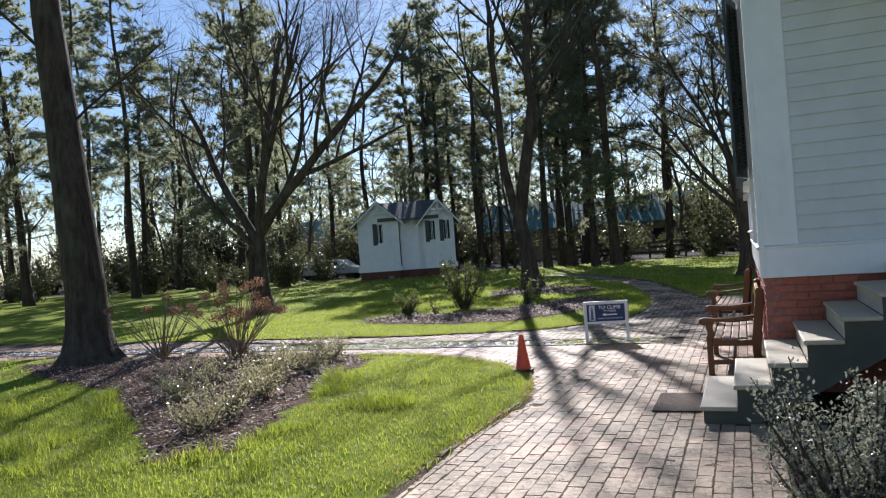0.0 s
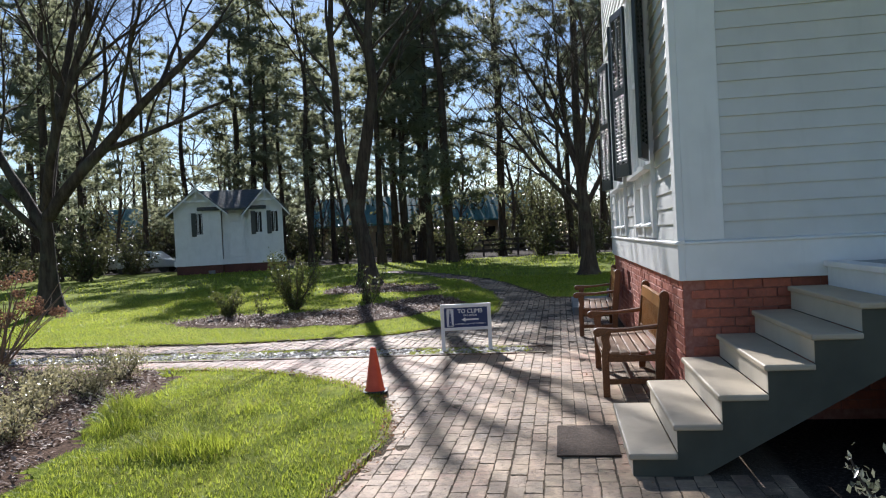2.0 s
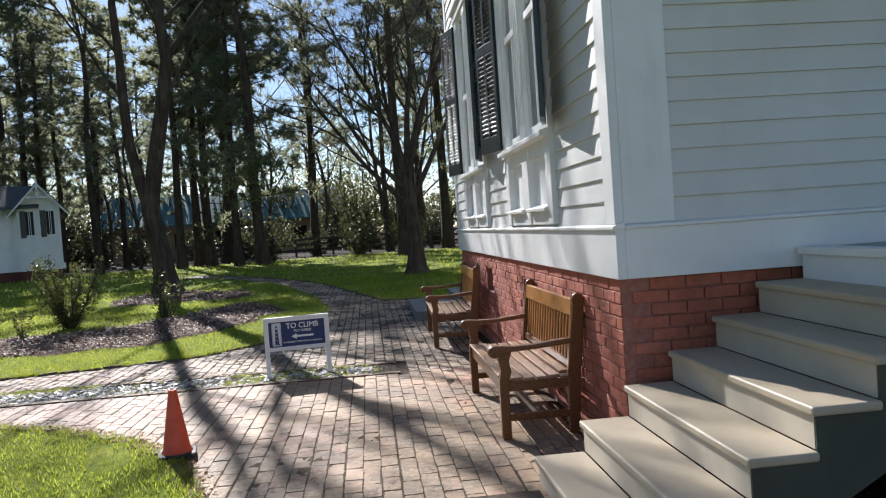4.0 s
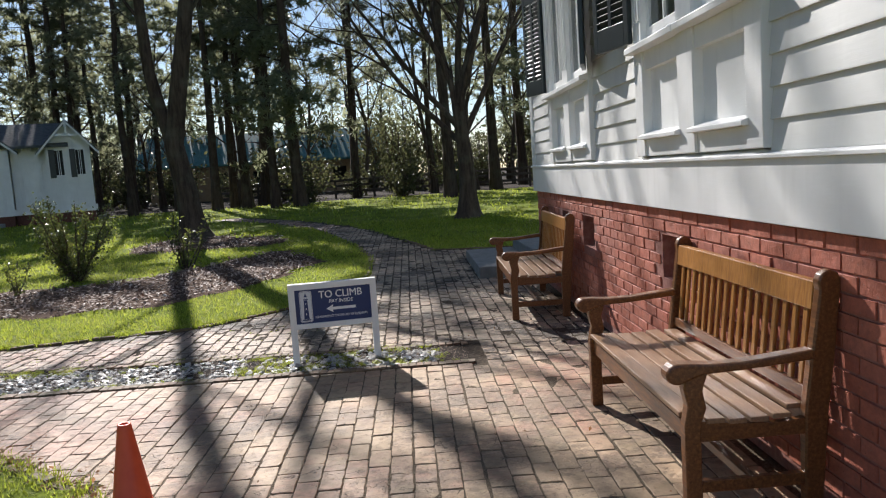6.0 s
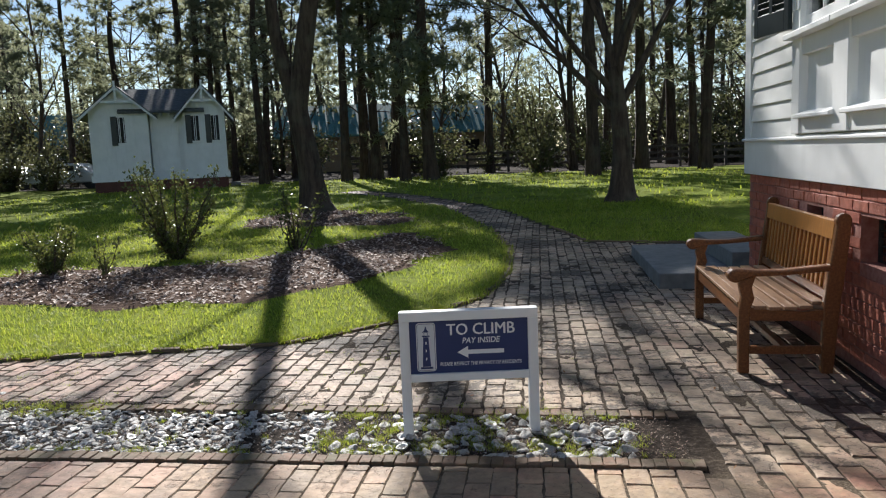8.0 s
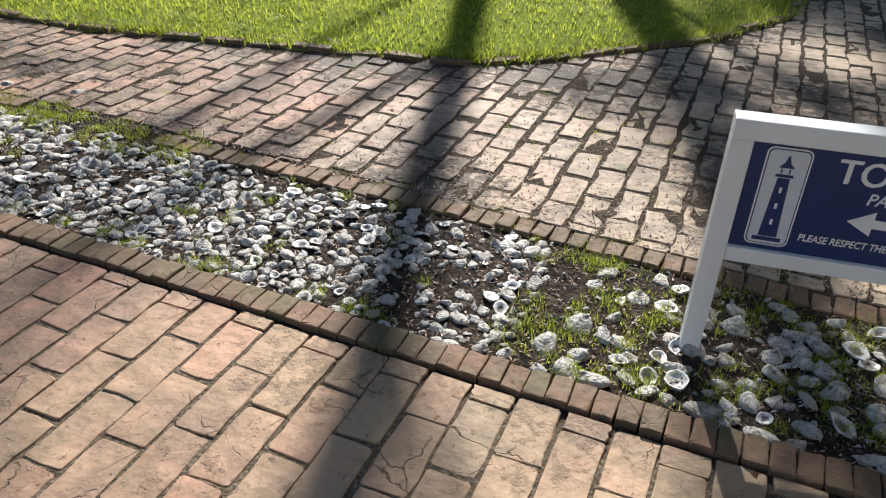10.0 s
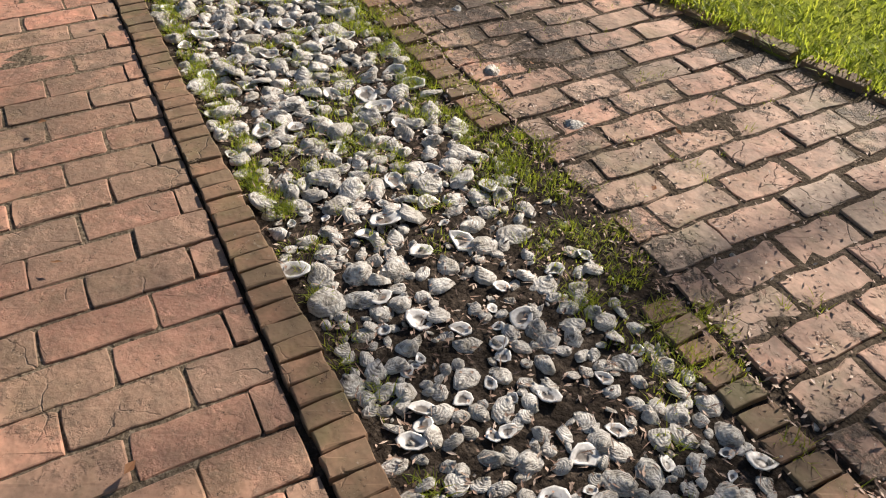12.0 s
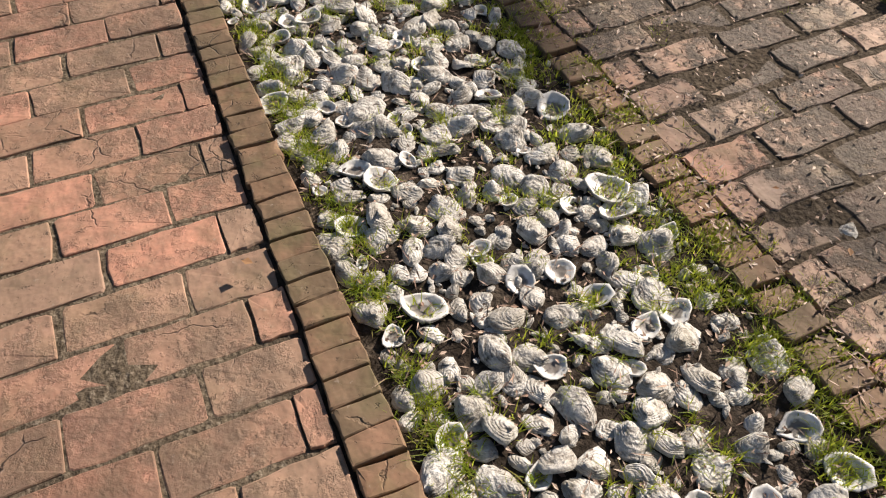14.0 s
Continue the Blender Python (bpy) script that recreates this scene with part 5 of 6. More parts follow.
# ---- cottage ----
def cottage():
    ang = math.degrees(math.atan2(0.39, 0.92))
    e = empty("cottage", pose(-18.45, 40.45, 0.2, 0, 0, ang))
    e.scale = (0.86, 0.9, 0.96)
    # front faces local -y; x along the front from -3.3 to 3.3
    BZ, WZ, RZ = 0.6, 3.72, 4.8
    wings = ((-3.3, -0.5, 0.0), (1.2, 3.3, 0.0))
    boxes("brick_base", [(-3.27, -0.53, 0.03, 4.4, -0.2, BZ), (-0.48, 1.23, 0.5, 4.4, -0.2, BZ), (1.23, 3.27, 0.03, 4.4, -0.2, BZ)], SHADED_BRICK, e)
    bm = bmesh.new()
    for a, b, y in wings:
        c = (a + b) / 2
        prism(bm, [(a, BZ), (b, BZ), (b, WZ), (c, RZ - 0.1), (a, WZ)], "y", y, y + 4.4)
    box(bm, -0.45, 1.2, 0.45, 4.3, BZ, WZ)
    done("walls", bm, WHITE, e)
    battens = []
    for a, b, y in wings:
        for i in range(int((b - a) / 0.25)):
            battens.append((a + 0.12 + i * 0.25, a + 0.15 + i * 0.25, y - 0.015, y, BZ + 0.1, WZ))
    boxes("batten", battens, WHITE, e)
    boxes("sill_board", [(-3.4, -0.4, -0.03, 0.0, BZ - 0.05, BZ + 0.25), (1.15, 3.4, -0.03, 0.0, BZ - 0.05, BZ + 0.25), (-0.45, 1.2, 0.42, 0.45, BZ - 0.05, BZ + 0.25)], WHITE, e)
    def roof(a, b, y0, y1):
        c = (a + b) / 2
        o = 0.45
        sl = (RZ - WZ) / (c - a)
        bm = bmesh.new()
        for sgn, w in ((-1, a), (1, b)):
            x_e = w + sgn * o
            z_e = WZ - sl * o
            prism(bm, [(x_e, z_e), (c, RZ), (c, RZ + 0.1), (x_e, z_e + 0.1)], "y", y0, y1)
        done("roof_slope", bm, SHINGLE, e)
        bm = bmesh.new()
        for sgn, w in ((-1, a), (1, b)):
            x_e = w + sgn * o
            z_e = WZ - sl * o
            prism(bm, [(x_e, z_e - 0.1), (c, RZ - 0.1), (c, RZ + 0.02), (x_e, z_e + 0.02)], "y", y0 - 0.05, y0 - 0.003)
        box(bm, c - 0.05, c + 0.05, y0 - 0.07, y0 - 0.01, RZ - 0.68, RZ + 0.25)
        hw = (c - a) * 0.5
        box(bm, c - hw, c + hw, y0 - 0.07, y0 - 0.01, RZ - 0.72, RZ - 0.62)
        done("bargeboard", bm, WHITE, e)
    for a, b, y in wings:
        roof(a, b, y - 0.4, 4.6)
    bm = bmesh.new()
    prism(bm, [(-0.2, WZ - 0.12), (2.2, RZ - 0.02), (4.6, WZ - 0.12), (4.6, WZ), (2.2, RZ + 0.09), (-0.2, WZ)], "x", -1.9, 2.3)
    done("link_roof", bm, SHINGLE, e)
    boxes("rafter_tail", [(x, x + 0.06, -0.1, 0.45, WZ - 0.2, WZ - 0.1) for x in (-0.3, 0.1, 0.5, 0.9)], WHITE, e)
    def win(c, y, shutters):
        boxes("window_frame", [(c - 0.3, c + 0.3, y - 0.04, y - 0.004, 2.22, 2.30), (c - 0.3, c + 0.3, y - 0.04, y - 0.004, 3.45, 3.53), (c - 0.3, c - 0.24, y - 0.04, y - 0.004, 2.30, 3.45), (c + 0.24, c + 0.3, y - 0.04, y - 0.004, 2.30, 3.45), (c - 0.015, c + 0.015, y - 0.03, y - 0.004, 2.30, 3.45)], WHITE, e)
        boxes("window_pane", [(c - 0.24, c + 0.24, y - 0.012, y - 0.004, 2.30, 3.45)], VOID, e)
        boxes("window_shutter", [(c + d, c + d + 0.28, y - 0.06, y - 0.02, 2.18, 3.5) for d in shutters], SHUTTER, e)
    win(-1.85, 0.0, (-0.42,))
    win(1.75, 0.0, (-0.42,))
    win(2.75, 0.0, (-0.44,))
    boxes("door", [(0.0, 0.8, 0.40, 0.447, 0.95, 2.97)], WHITE, e, 0.01)
    boxes("door_casing", [(-0.1, 0.0, 0.38, 0.447, BZ + 0.25, 3.0), (0.8, 0.9, 0.38, 0.447, BZ + 0.25, 3.0), (-0.1, 0.9, 0.38, 0.447, 3.0, 3.1)], WHITE, e)
    boxes("base_vent", [(-1.4, -1.0, 0.0, 0.02, 0.05, 0.25), (2.4, 2.6, 0.0, 0.02, 0.05, 0.25)], CONCRETE, e)
    boxes("entry_step", [(3.4, 3.9, 1.0, 2.2, -0.2, 0.25), (3.9, 4.3, 1.0, 2.2, -0.2, 0.08)], CONCRETE, e)
    tagged(e, "small white gabled cottage with dark roof and brick base", "house")


cottage()


def far_building(x, y, L, ang, wall, label):
    e = empty("far_building", pose(x, y, 0.1, 0, 0, ang))
    boxes("walls", [(0, L, 0, 8, -0.2, 3.0)], wall, e)
    bm = bmesh.new()
    prism(bm, [(-0.8, 2.85), (8.8, 2.85), (8.8, 3.0), (4, 5.6), (-0.8, 3.0)], "x", -0.8, L + 0.8)
    done("metal_roof", bm, METAL_ROOF, e)
    ribs = Soup()
    for i in range(int(L / 0.5)):
        xx = -0.6 + i * 0.5
        a, b = Vector((xx, -0.8, 3.03)), Vector((xx, 4, 5.63))
        w, up = Vector((0.03, 0, 0)), Vector((0, 0, 0.06))
        ribs.add([a - w, a + w, b + w, b - w, a - w + up, a + w + up, b + w + up, b - w + up], [(4, 5, 6, 7), (0, 1, 5, 4), (1, 2, 6, 5), (3, 0, 4, 7)])
    tagged(ribs.make("roof_rib", METAL_ROOF, e), kind="stuff")
    boxes("window", [(1.5 + i * 3.2, 2.6 + i * 3.2, -0.03, 0.02, 1.0, 2.3) for i in range(int(L / 3.4))], VOID, e)
    tagged(e, label, "building")


far_building(-21.5, 66, 18, 12, TAN, "low tan building with green ribbed metal roof in woods")
far_building(-42, 62, 14, 14, SIDING, "low pale building with green ribbed metal roof in woods")


def fence():
    e = empty("rail_fence", pose(-12, 49, 0.25, 0, 0, -4))
    L = 26
    posts = []
    for i in range(13):
        x = i * L / 12
        posts.append((x - 0.06, x + 0.06, -0.06, 0.06, -0.1, 1.15))
    boxes("fence_post", posts, RAIL_WOOD, e, 0.01)
    boxes("fence_rail", [(0, L, -0.085, -0.061, z, z + 0.13) for z in (0.35, 0.68, 0.98)], RAIL_WOOD, e, 0.006)
    tagged(e, "dark weathered three-rail wooden fence along the wood", "fence")


fence()


def far_car(x, y, ang):
    e = empty("parked_car", pose(x, y, 0.25, 0, 0, ang))
    bm = bmesh.new()
    prism(bm, [(-2.2, 0.35), (2.2, 0.35), (2.2, 0.75), (1.4, 0.9), (0.7, 1.4), (-1.3, 1.42), (-2.1, 0.95), (-2.2, 0.8)], "y", -0.85, 0.85)
    done("body", bm, CAR_WHITE, e, 0.08)
    boxes("window_band", [(-1.2, 0.6, -0.86, 0.86, 0.98, 1.3)], VOID, e, 0.05)
    for x0 in (-1.4, 1.35):
        for y0 in (-0.78, 0.6):
            bm = bmesh.new()
            prism(bm, [(x0 + 0.32 * math.cos(a * math.pi / 8), 0.32 + 0.32 * math.sin(a * math.pi / 8)) for a in range(16)], "y", y0, y0 + 0.18)
            done("wheel", bm, RUBBER, e)
    tagged(e, "white car parked in the shade behind shrubs", "car")


far_car(-27.5, 47.5, 8)
far_car(-32.5, 49, 5)

# ---- shells, grass, mulch ----
def shell_mesh(seed, cupped, n=14):
    """An oyster shell, 1 long: growth layers that fan out from the hinge, or its hollow inside up."""
    rng = random.Random(seed)
    verts, faces, mi, rings = [], [], [], []
    beak = rng.uniform(0.45, 0.8)
    wide = rng.uniform(0.40, 0.52)
    bend = rng.uniform(-0.16, 0.16)
    shape = []
    for i in range(n):
        a = 2 * math.pi * i / n
        shape.append(1 + 0.09 * math.sin(2 * a + seed) + 0.06 * math.sin(3 * a + 1.7 * seed) + rng.uniform(-0.10, 0.08))
    def ring(r, z, off):
        base = len(verts)
        for i in range(n):
            a = 2 * math.pi * i / n
            rr = r * (shape[i] * 0.75 + 0.25) * (1 + 0.07 * noise.noise((a * 2.2, r * 9, seed * 1.7)))
            x, y = 0.54 * rr * math.cos(a) + off, wide * rr * math.sin(a)
            y *= 1.0 - (1 - beak) * max(0.0, -math.cos(a)) ** 1.2
            y += bend * (x + 0.2) ** 2
            w = noise.noise((x * 5 + seed * 3.1, y * 5, z * 2))
            verts.append((x, y, z + 0.06 * w * (0.4 + r) + rng.uniform(-0.008, 0.008)))
            rings.append(r)
        return base
    if cupped:
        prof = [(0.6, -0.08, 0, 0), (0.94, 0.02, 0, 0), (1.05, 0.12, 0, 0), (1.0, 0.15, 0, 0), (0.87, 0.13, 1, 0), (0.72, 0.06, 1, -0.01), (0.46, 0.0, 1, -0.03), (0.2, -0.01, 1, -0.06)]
    else:
        prof = [(1.0, -0.10, 0, 0), (1.03, 0.02, 0, 0)]
        z, r = 0.05, 0.97
        for _ in range(5):
            prof.append((r, z, 0, -0.36 * (1 - r)))
            step = rng.uniform(0.10, 0.19)
            r -= step * 0.35
            z += rng.uniform(0.035, 0.06)
            prof.append((r, z, 0, -0.36 * (1 - r)))
            r -= step * 0.75
            z += rng.uniform(0.0, 0.015)
        prof.append((max(r, 0.1), z + 0.01, 0, -0.36))
    if n < 12:
        prof = prof[::2 if n > 6 else 3] + [prof[-1]]
    bases = [ring(r, z, o) for r, z, _, o in prof]
    for k_, (a, b) in enumerate(zip(bases, bases[1:])):
        for i in range(n):
            faces.append((a + i, a + (i + 1) % n, b + (i + 1) % n, b + i))
            mi.append(prof[k_ + 1][2])
    faces.append(tuple(bases[-1] + i for i in range(n)))
    mi.append(prof[-1][2])
    me = bpy.data.meshes.new("oyster_shell")
    me.from_pydata(verts, [], faces)
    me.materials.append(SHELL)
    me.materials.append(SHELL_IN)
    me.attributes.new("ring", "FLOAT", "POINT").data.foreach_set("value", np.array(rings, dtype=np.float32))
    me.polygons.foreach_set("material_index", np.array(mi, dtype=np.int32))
    me.polygons.foreach_set("use_smooth", np.ones(len(faces), dtype=bool))
    me.update()
    return me


SHELLS_UP = [shell_mesh(i + 1, True) for i in range(6)]
SHELLS_DOWN = [shell_mesh(i + 20, False) for i in range(10)]
FAR_UP = [shell_mesh(i + 1, True, 9) for i in range(4)]
CHIPS = [shell_mesh(i + 60, False, 6) for i in range(5)]
FAR_DOWN = [shell_mesh(i + 20, False, 9) for i in range(7)]


def shells():
    rng = random.Random(5)
    bed = empty("shell_bed", pose(0, 0, 0))
    tagged(bed, "bed of weathered white oyster shells between brick edgings", "shells", kind="stuff")
    placed = []
    grid = {}
    def free(x, y, r):
        cx, cy = int(x / 0.15), int(y / 0.15)
        for i in range(cx - 1, cx + 2):
            for j in range(cy - 1, cy + 2):
                for a, b, c in grid.get((i, j), ()):
                    if (x - a) ** 2 + (y - b) ** 2 < ((r + c) * 0.88) ** 2:
                        return False
        return True
    zones = ((-9.6, -4.9, 1.0, 5200), (-4.9, -2.9, 0.9, 2600), (-2.55, -1.35, 0.95, 420), (-16, -9.6, 0.8, 1800), (-2.9, -2.55, 0.3, 60))
    for x0, x1, dens, tries in zones:
        for _ in range(tries):
            x, y = rng.uniform(x0, x1), 0
            y = rng.uniform(STRIP_Y0 + 0.115, strip_y1(x) - 0.02)
            if noise.noise((x * 1.7, y * 2.5, 4.0)) + rng.uniform(-0.3, 0.3) > dens * 0.9 - 0.36:
                continue
            size = rng.uniform(0.042, 0.078) if rng.random() < 0.8 else rng.uniform(0.025, 0.045)
            if y > strip_y1(x) - 0.13 and rng.random() < 0.6:
                continue
            if x > -4.9 and x < -2.9:
                size *= 0.72
            r = size * 0.42
            if not free(x, y, r):
                continue
            grid.setdefault((int(x / 0.15), int(y / 0.15)), []).append((x, y, r))
            placed.append((x, y, size))
    for x, y in ((-5.62, 12.78), (-6.05, 12.86), (-5.25, 12.83)):
        placed.append((x, y, 0.07))
    chips = []
    for _ in range(2300):
        x = rng.uniform(-9, -5.0) if rng.random() < 0.75 else rng.uniform(-5, -1.3)
        y = rng.uniform(STRIP_Y0 + 0.13, strip_y1(x) + (0.02 if rng.random() < 0.8 else 0.35))
        chips.append((x, y, rng.uniform(0.010, 0.030)))
    near = [p for p in placed if -7.0 < p[0] < -5.35][:150] + [p for p in placed if -2.6 < p[0] < -1.3][:110]
    chosen = set(near)
    ring_of = []
    s = Soup()
    for p in placed:
        x, y, size = p
        up = rng.random() < 0.13
        close = p in chosen or -8.0 < x < -5.2
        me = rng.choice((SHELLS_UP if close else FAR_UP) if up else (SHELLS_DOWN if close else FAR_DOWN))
        tilt = 14 if up else (18 if rng.random() < 0.7 else 38)
        size *= 1.0 if up else 1.03
        m = pose(x, y, rise(x, y, "strip") + size * (0.06 if up else rng.uniform(-0.06, 0.06)), rng.uniform(-tilt, tilt), rng.uniform(-tilt, tilt), rng.uniform(0, 360)) @ Matrix.Diagonal((size * 1.1, size * rng.uniform(0.9, 1.15), size * (rng.uniform(0.85, 1.1) if up else rng.uniform(0.6, 1.0)), 1))
        if p in chosen:
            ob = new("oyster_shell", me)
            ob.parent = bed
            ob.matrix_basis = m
        else:
            s.add([m @ v.co for v in me.vertices], [tuple(f.vertices) for f in me.polygons], rng.random())
            s.m[-len(me.polygons):] = [f.material_index for f in me.polygons]
            ring_of.extend([q.value for q in me.attributes["ring"].data])
    for x, y, size in chips:
        me = rng.choice(CHIPS)
        m = pose(x, y, rise(x, y, "strip") + 0.002, rng.uniform(-40, 40), rng.uniform(-40, 40), rng.uniform(0, 360)) @ Matrix.Diagonal((size, size * rng.uniform(0.5, 1), size * 0.6, 1))
        s.add([m @ v.co for v in me.vertices], [tuple(f.vertices) for f in me.polygons], rng.random())
        ring_of.extend([q.value for q in me.attributes["ring"].data])
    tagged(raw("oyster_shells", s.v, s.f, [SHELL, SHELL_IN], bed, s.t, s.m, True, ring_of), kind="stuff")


shells()


def blade(s, rng, x, y, z, h, w, tone):
    az = rng.uniform(0, 2 * math.pi)
    lean = rng.uniform(0.2, 1.6) * h
    sx, sy = math.cos(az + 1.57) * w, math.sin(az + 1.57) * w
    dx, dy = math.cos(az) * lean, math.sin(az) * lean
    s.add([(x - sx, y - sy, z), (x + sx, y + sy, z), (x + dx * 0.4 + sx * 0.7, y + dy * 0.4 + sy * 0.7, z + h * 0.6), (x + dx * 0.4 - sx * 0.7, y + dy * 0.4 - sy * 0.7, z + h * 0.6), (x + dx, y + dy, z + h * 0.92)],
          [(0, 1, 2, 3), (3, 2, 4)], tone)


def grass():
    rng = random.Random(12)
    s = Soup()
    n = 0
    # near lawn, thick; clumps of long grass by the low shrubs
    while n < 52000:
        x, y = rng.uniform(-9.5, -2.3), 3.2 + 7.9 * rng.random() ** 1.0
        if region(x, y) != "lawn" or (x < -4 and y < 3.2 + (-4 - x) * 0.35):
            continue
        n += 1
        patch = noise.noise((x * 0.9, y * 0.9, 7.0))
        bare = noise.noise((x * 1.7, y * 1.7, 2.0))
        if bare > 0.38 and rng.random() < 0.75:
            continue
        tuft = max(0, noise.noise((x * 1.3 + 9, y * 1.3, 1.0)) - 0.12) * (1.0 if x < -3.4 and 4.4 < y < 8.8 else 0.0)
        h = 0.028 + 0.034 * rng.random() + 0.02 * max(patch, 0) + 0.42 * tuft * rng.uniform(0.5, 1.2)
        tone = min(max((0.58 if x < -4.6 else 0.45) + 0.4 * patch + rng.uniform(-0.38, 0.38), 0), 0.999)
        blade(s, rng, x, y, rise(x, y, "lawn") - 0.008, h, rng.uniform(0.0022, 0.0046), tone)
    tagged(s.make("lawn_grass", GRASS), "short bright green lawn grass with longer clumps", "grass", kind="stuff")
    s = Soup()
    n = 0
    while n < 84000:
        x, y = rng.uniform(-13, 1.5), 13.4 + 13 * rng.random() ** 3.0
        if region(x, y) != "lawn":
            continue
        n += 1
        patch = noise.noise((x * 0.8, y * 0.8, 7.0))
        if patch > 0.3 and rng.random() < 0.5:
            continue
        big = 1 + max(0, y - 15) * 0.16
        blade(s, rng, x, y, rise(x, y, "lawn") - 0.008, (0.03 + 0.035 * rng.random()) * big ** 0.35, rng.uniform(0.0022, 0.0042) * big, min(max(0.28 + 0.4 * patch + rng.uniform(-0.3, 0.4), 0), 0.999))
    for _ in range(15000):
        if rng.random() < 0.55:
            x, y, big = rng.uniform(-17, -9.5), rng.uniform(4, 24), 1.0
        else:
            x, y, big = rng.uniform(-22, 6), rng.uniform(24, 45), 2.2
        if region(x, y) != "lawn":
            continue
        blade(s, rng, x, y, rise(x, y, "lawn") - 0.01, (0.04 + 0.05 * rng.random()) * big ** 0.5, rng.uniform(0.006, 0.011) * big, min(max(0.4 + rng.uniform(-0.4, 0.4), 0), 0.999))
    tagged(s.make("lawn_grass", GRASS), "backlit green lawn grass beyond the brick path", "grass", kind="stuff")
    # tufts in the shell strip, along its edgings and in joints
    s = Soup()
    spots = []
    for _ in range(520):
        x = rng.uniform(-11, -1.2) if rng.random() < 0.5 else rng.uniform(-8, -5.2)
        q = rng.random()
        if q < 0.38:
            y = STRIP_Y0 + 0.13 + rng.uniform(0, 0.04)
        elif q < 0.75:
            y = strip_y1(x) + rng.uniform(-0.05, 0.14)
        else:
            y = rng.uniform(STRIP_Y0 + 0.15, strip_y1(x))
        spots.append((x, y, rng.uniform(0.015, 0.045), rng.randint(20, 60)))
    for _ in range(230):
        x = rng.uniform(-8.0, -5.1)
        spots.append((x, rng.uniform(STRIP_Y0 + 0.14, strip_y1(x) + 0.04), rng.uniform(0.012, 0.035), 30))
    for _ in range(46):
        spots.append((rng.uniform(-2.95, -2.52), rng.uniform(11.93, 12.5), rng.uniform(0.03, 0.07), 50))
    for _ in range(60):
        spots.append((rng.uniform(-2.5, -1.3), rng.uniform(11.95, 12.5), rng.uniform(0.03, 0.06), 60))
    for _ in range(150):
        x = rng.uniform(-8.2, -4.4)
        spots.append((x, strip_y1(x) + rng.uniform(-0.12, 0.12), rng.uniform(0.03, 0.06), 60))
    for _ in range(260):
        spots.append((rng.uniform(-8, -1.5), rng.uniform(12.65, 13.9), rng.uniform(0.006, 0.02), 9))
    for x, y, r, n in spots:
        for _ in range(n):
            a, q = rng.uniform(0, 6.28), r * math.sqrt(rng.random())
            blade(s, rng, x + q * math.cos(a), y + q * math.sin(a), rise(x, y, "strip") - 0.004, rng.uniform(0.012, 0.034), rng.uniform(0.0009, 0.0017), rng.uniform(0.0, 0.75) if rng.random() < 0.85 else 0.99)
    tagged(s.make("grass_tufts", GRASS), "small green grass tufts among shells and edging bricks", "grass", kind="stuff")
    # long fringe where lawns overhang the paving
    s = Soup()
    for line, n in ((NEAR_LAWN[1:11], 5200), (FAR_EDGE[2:12], 6500)):
        for _ in range(n):
            i = rng.randint(0, len(line) - 2)
            f = rng.random()
            x = line[i][0] * (1 - f) + line[i + 1][0] * f + rng.uniform(-0.09, 0.05)
            y = line[i][1] * (1 - f) + line[i + 1][1] * f + rng.uniform(-0.03, 0.1)
            blade(s, rng, x, y, G(y) - 0.015, rng.uniform(0.03, 0.09), rng.uniform(0.002, 0.005), rng.uniform(0.0, 0.9))
    tagged(s.make("edge_grass", GRASS), "ragged grass fringe along the brick edges", "grass", kind="stuff")


grass()


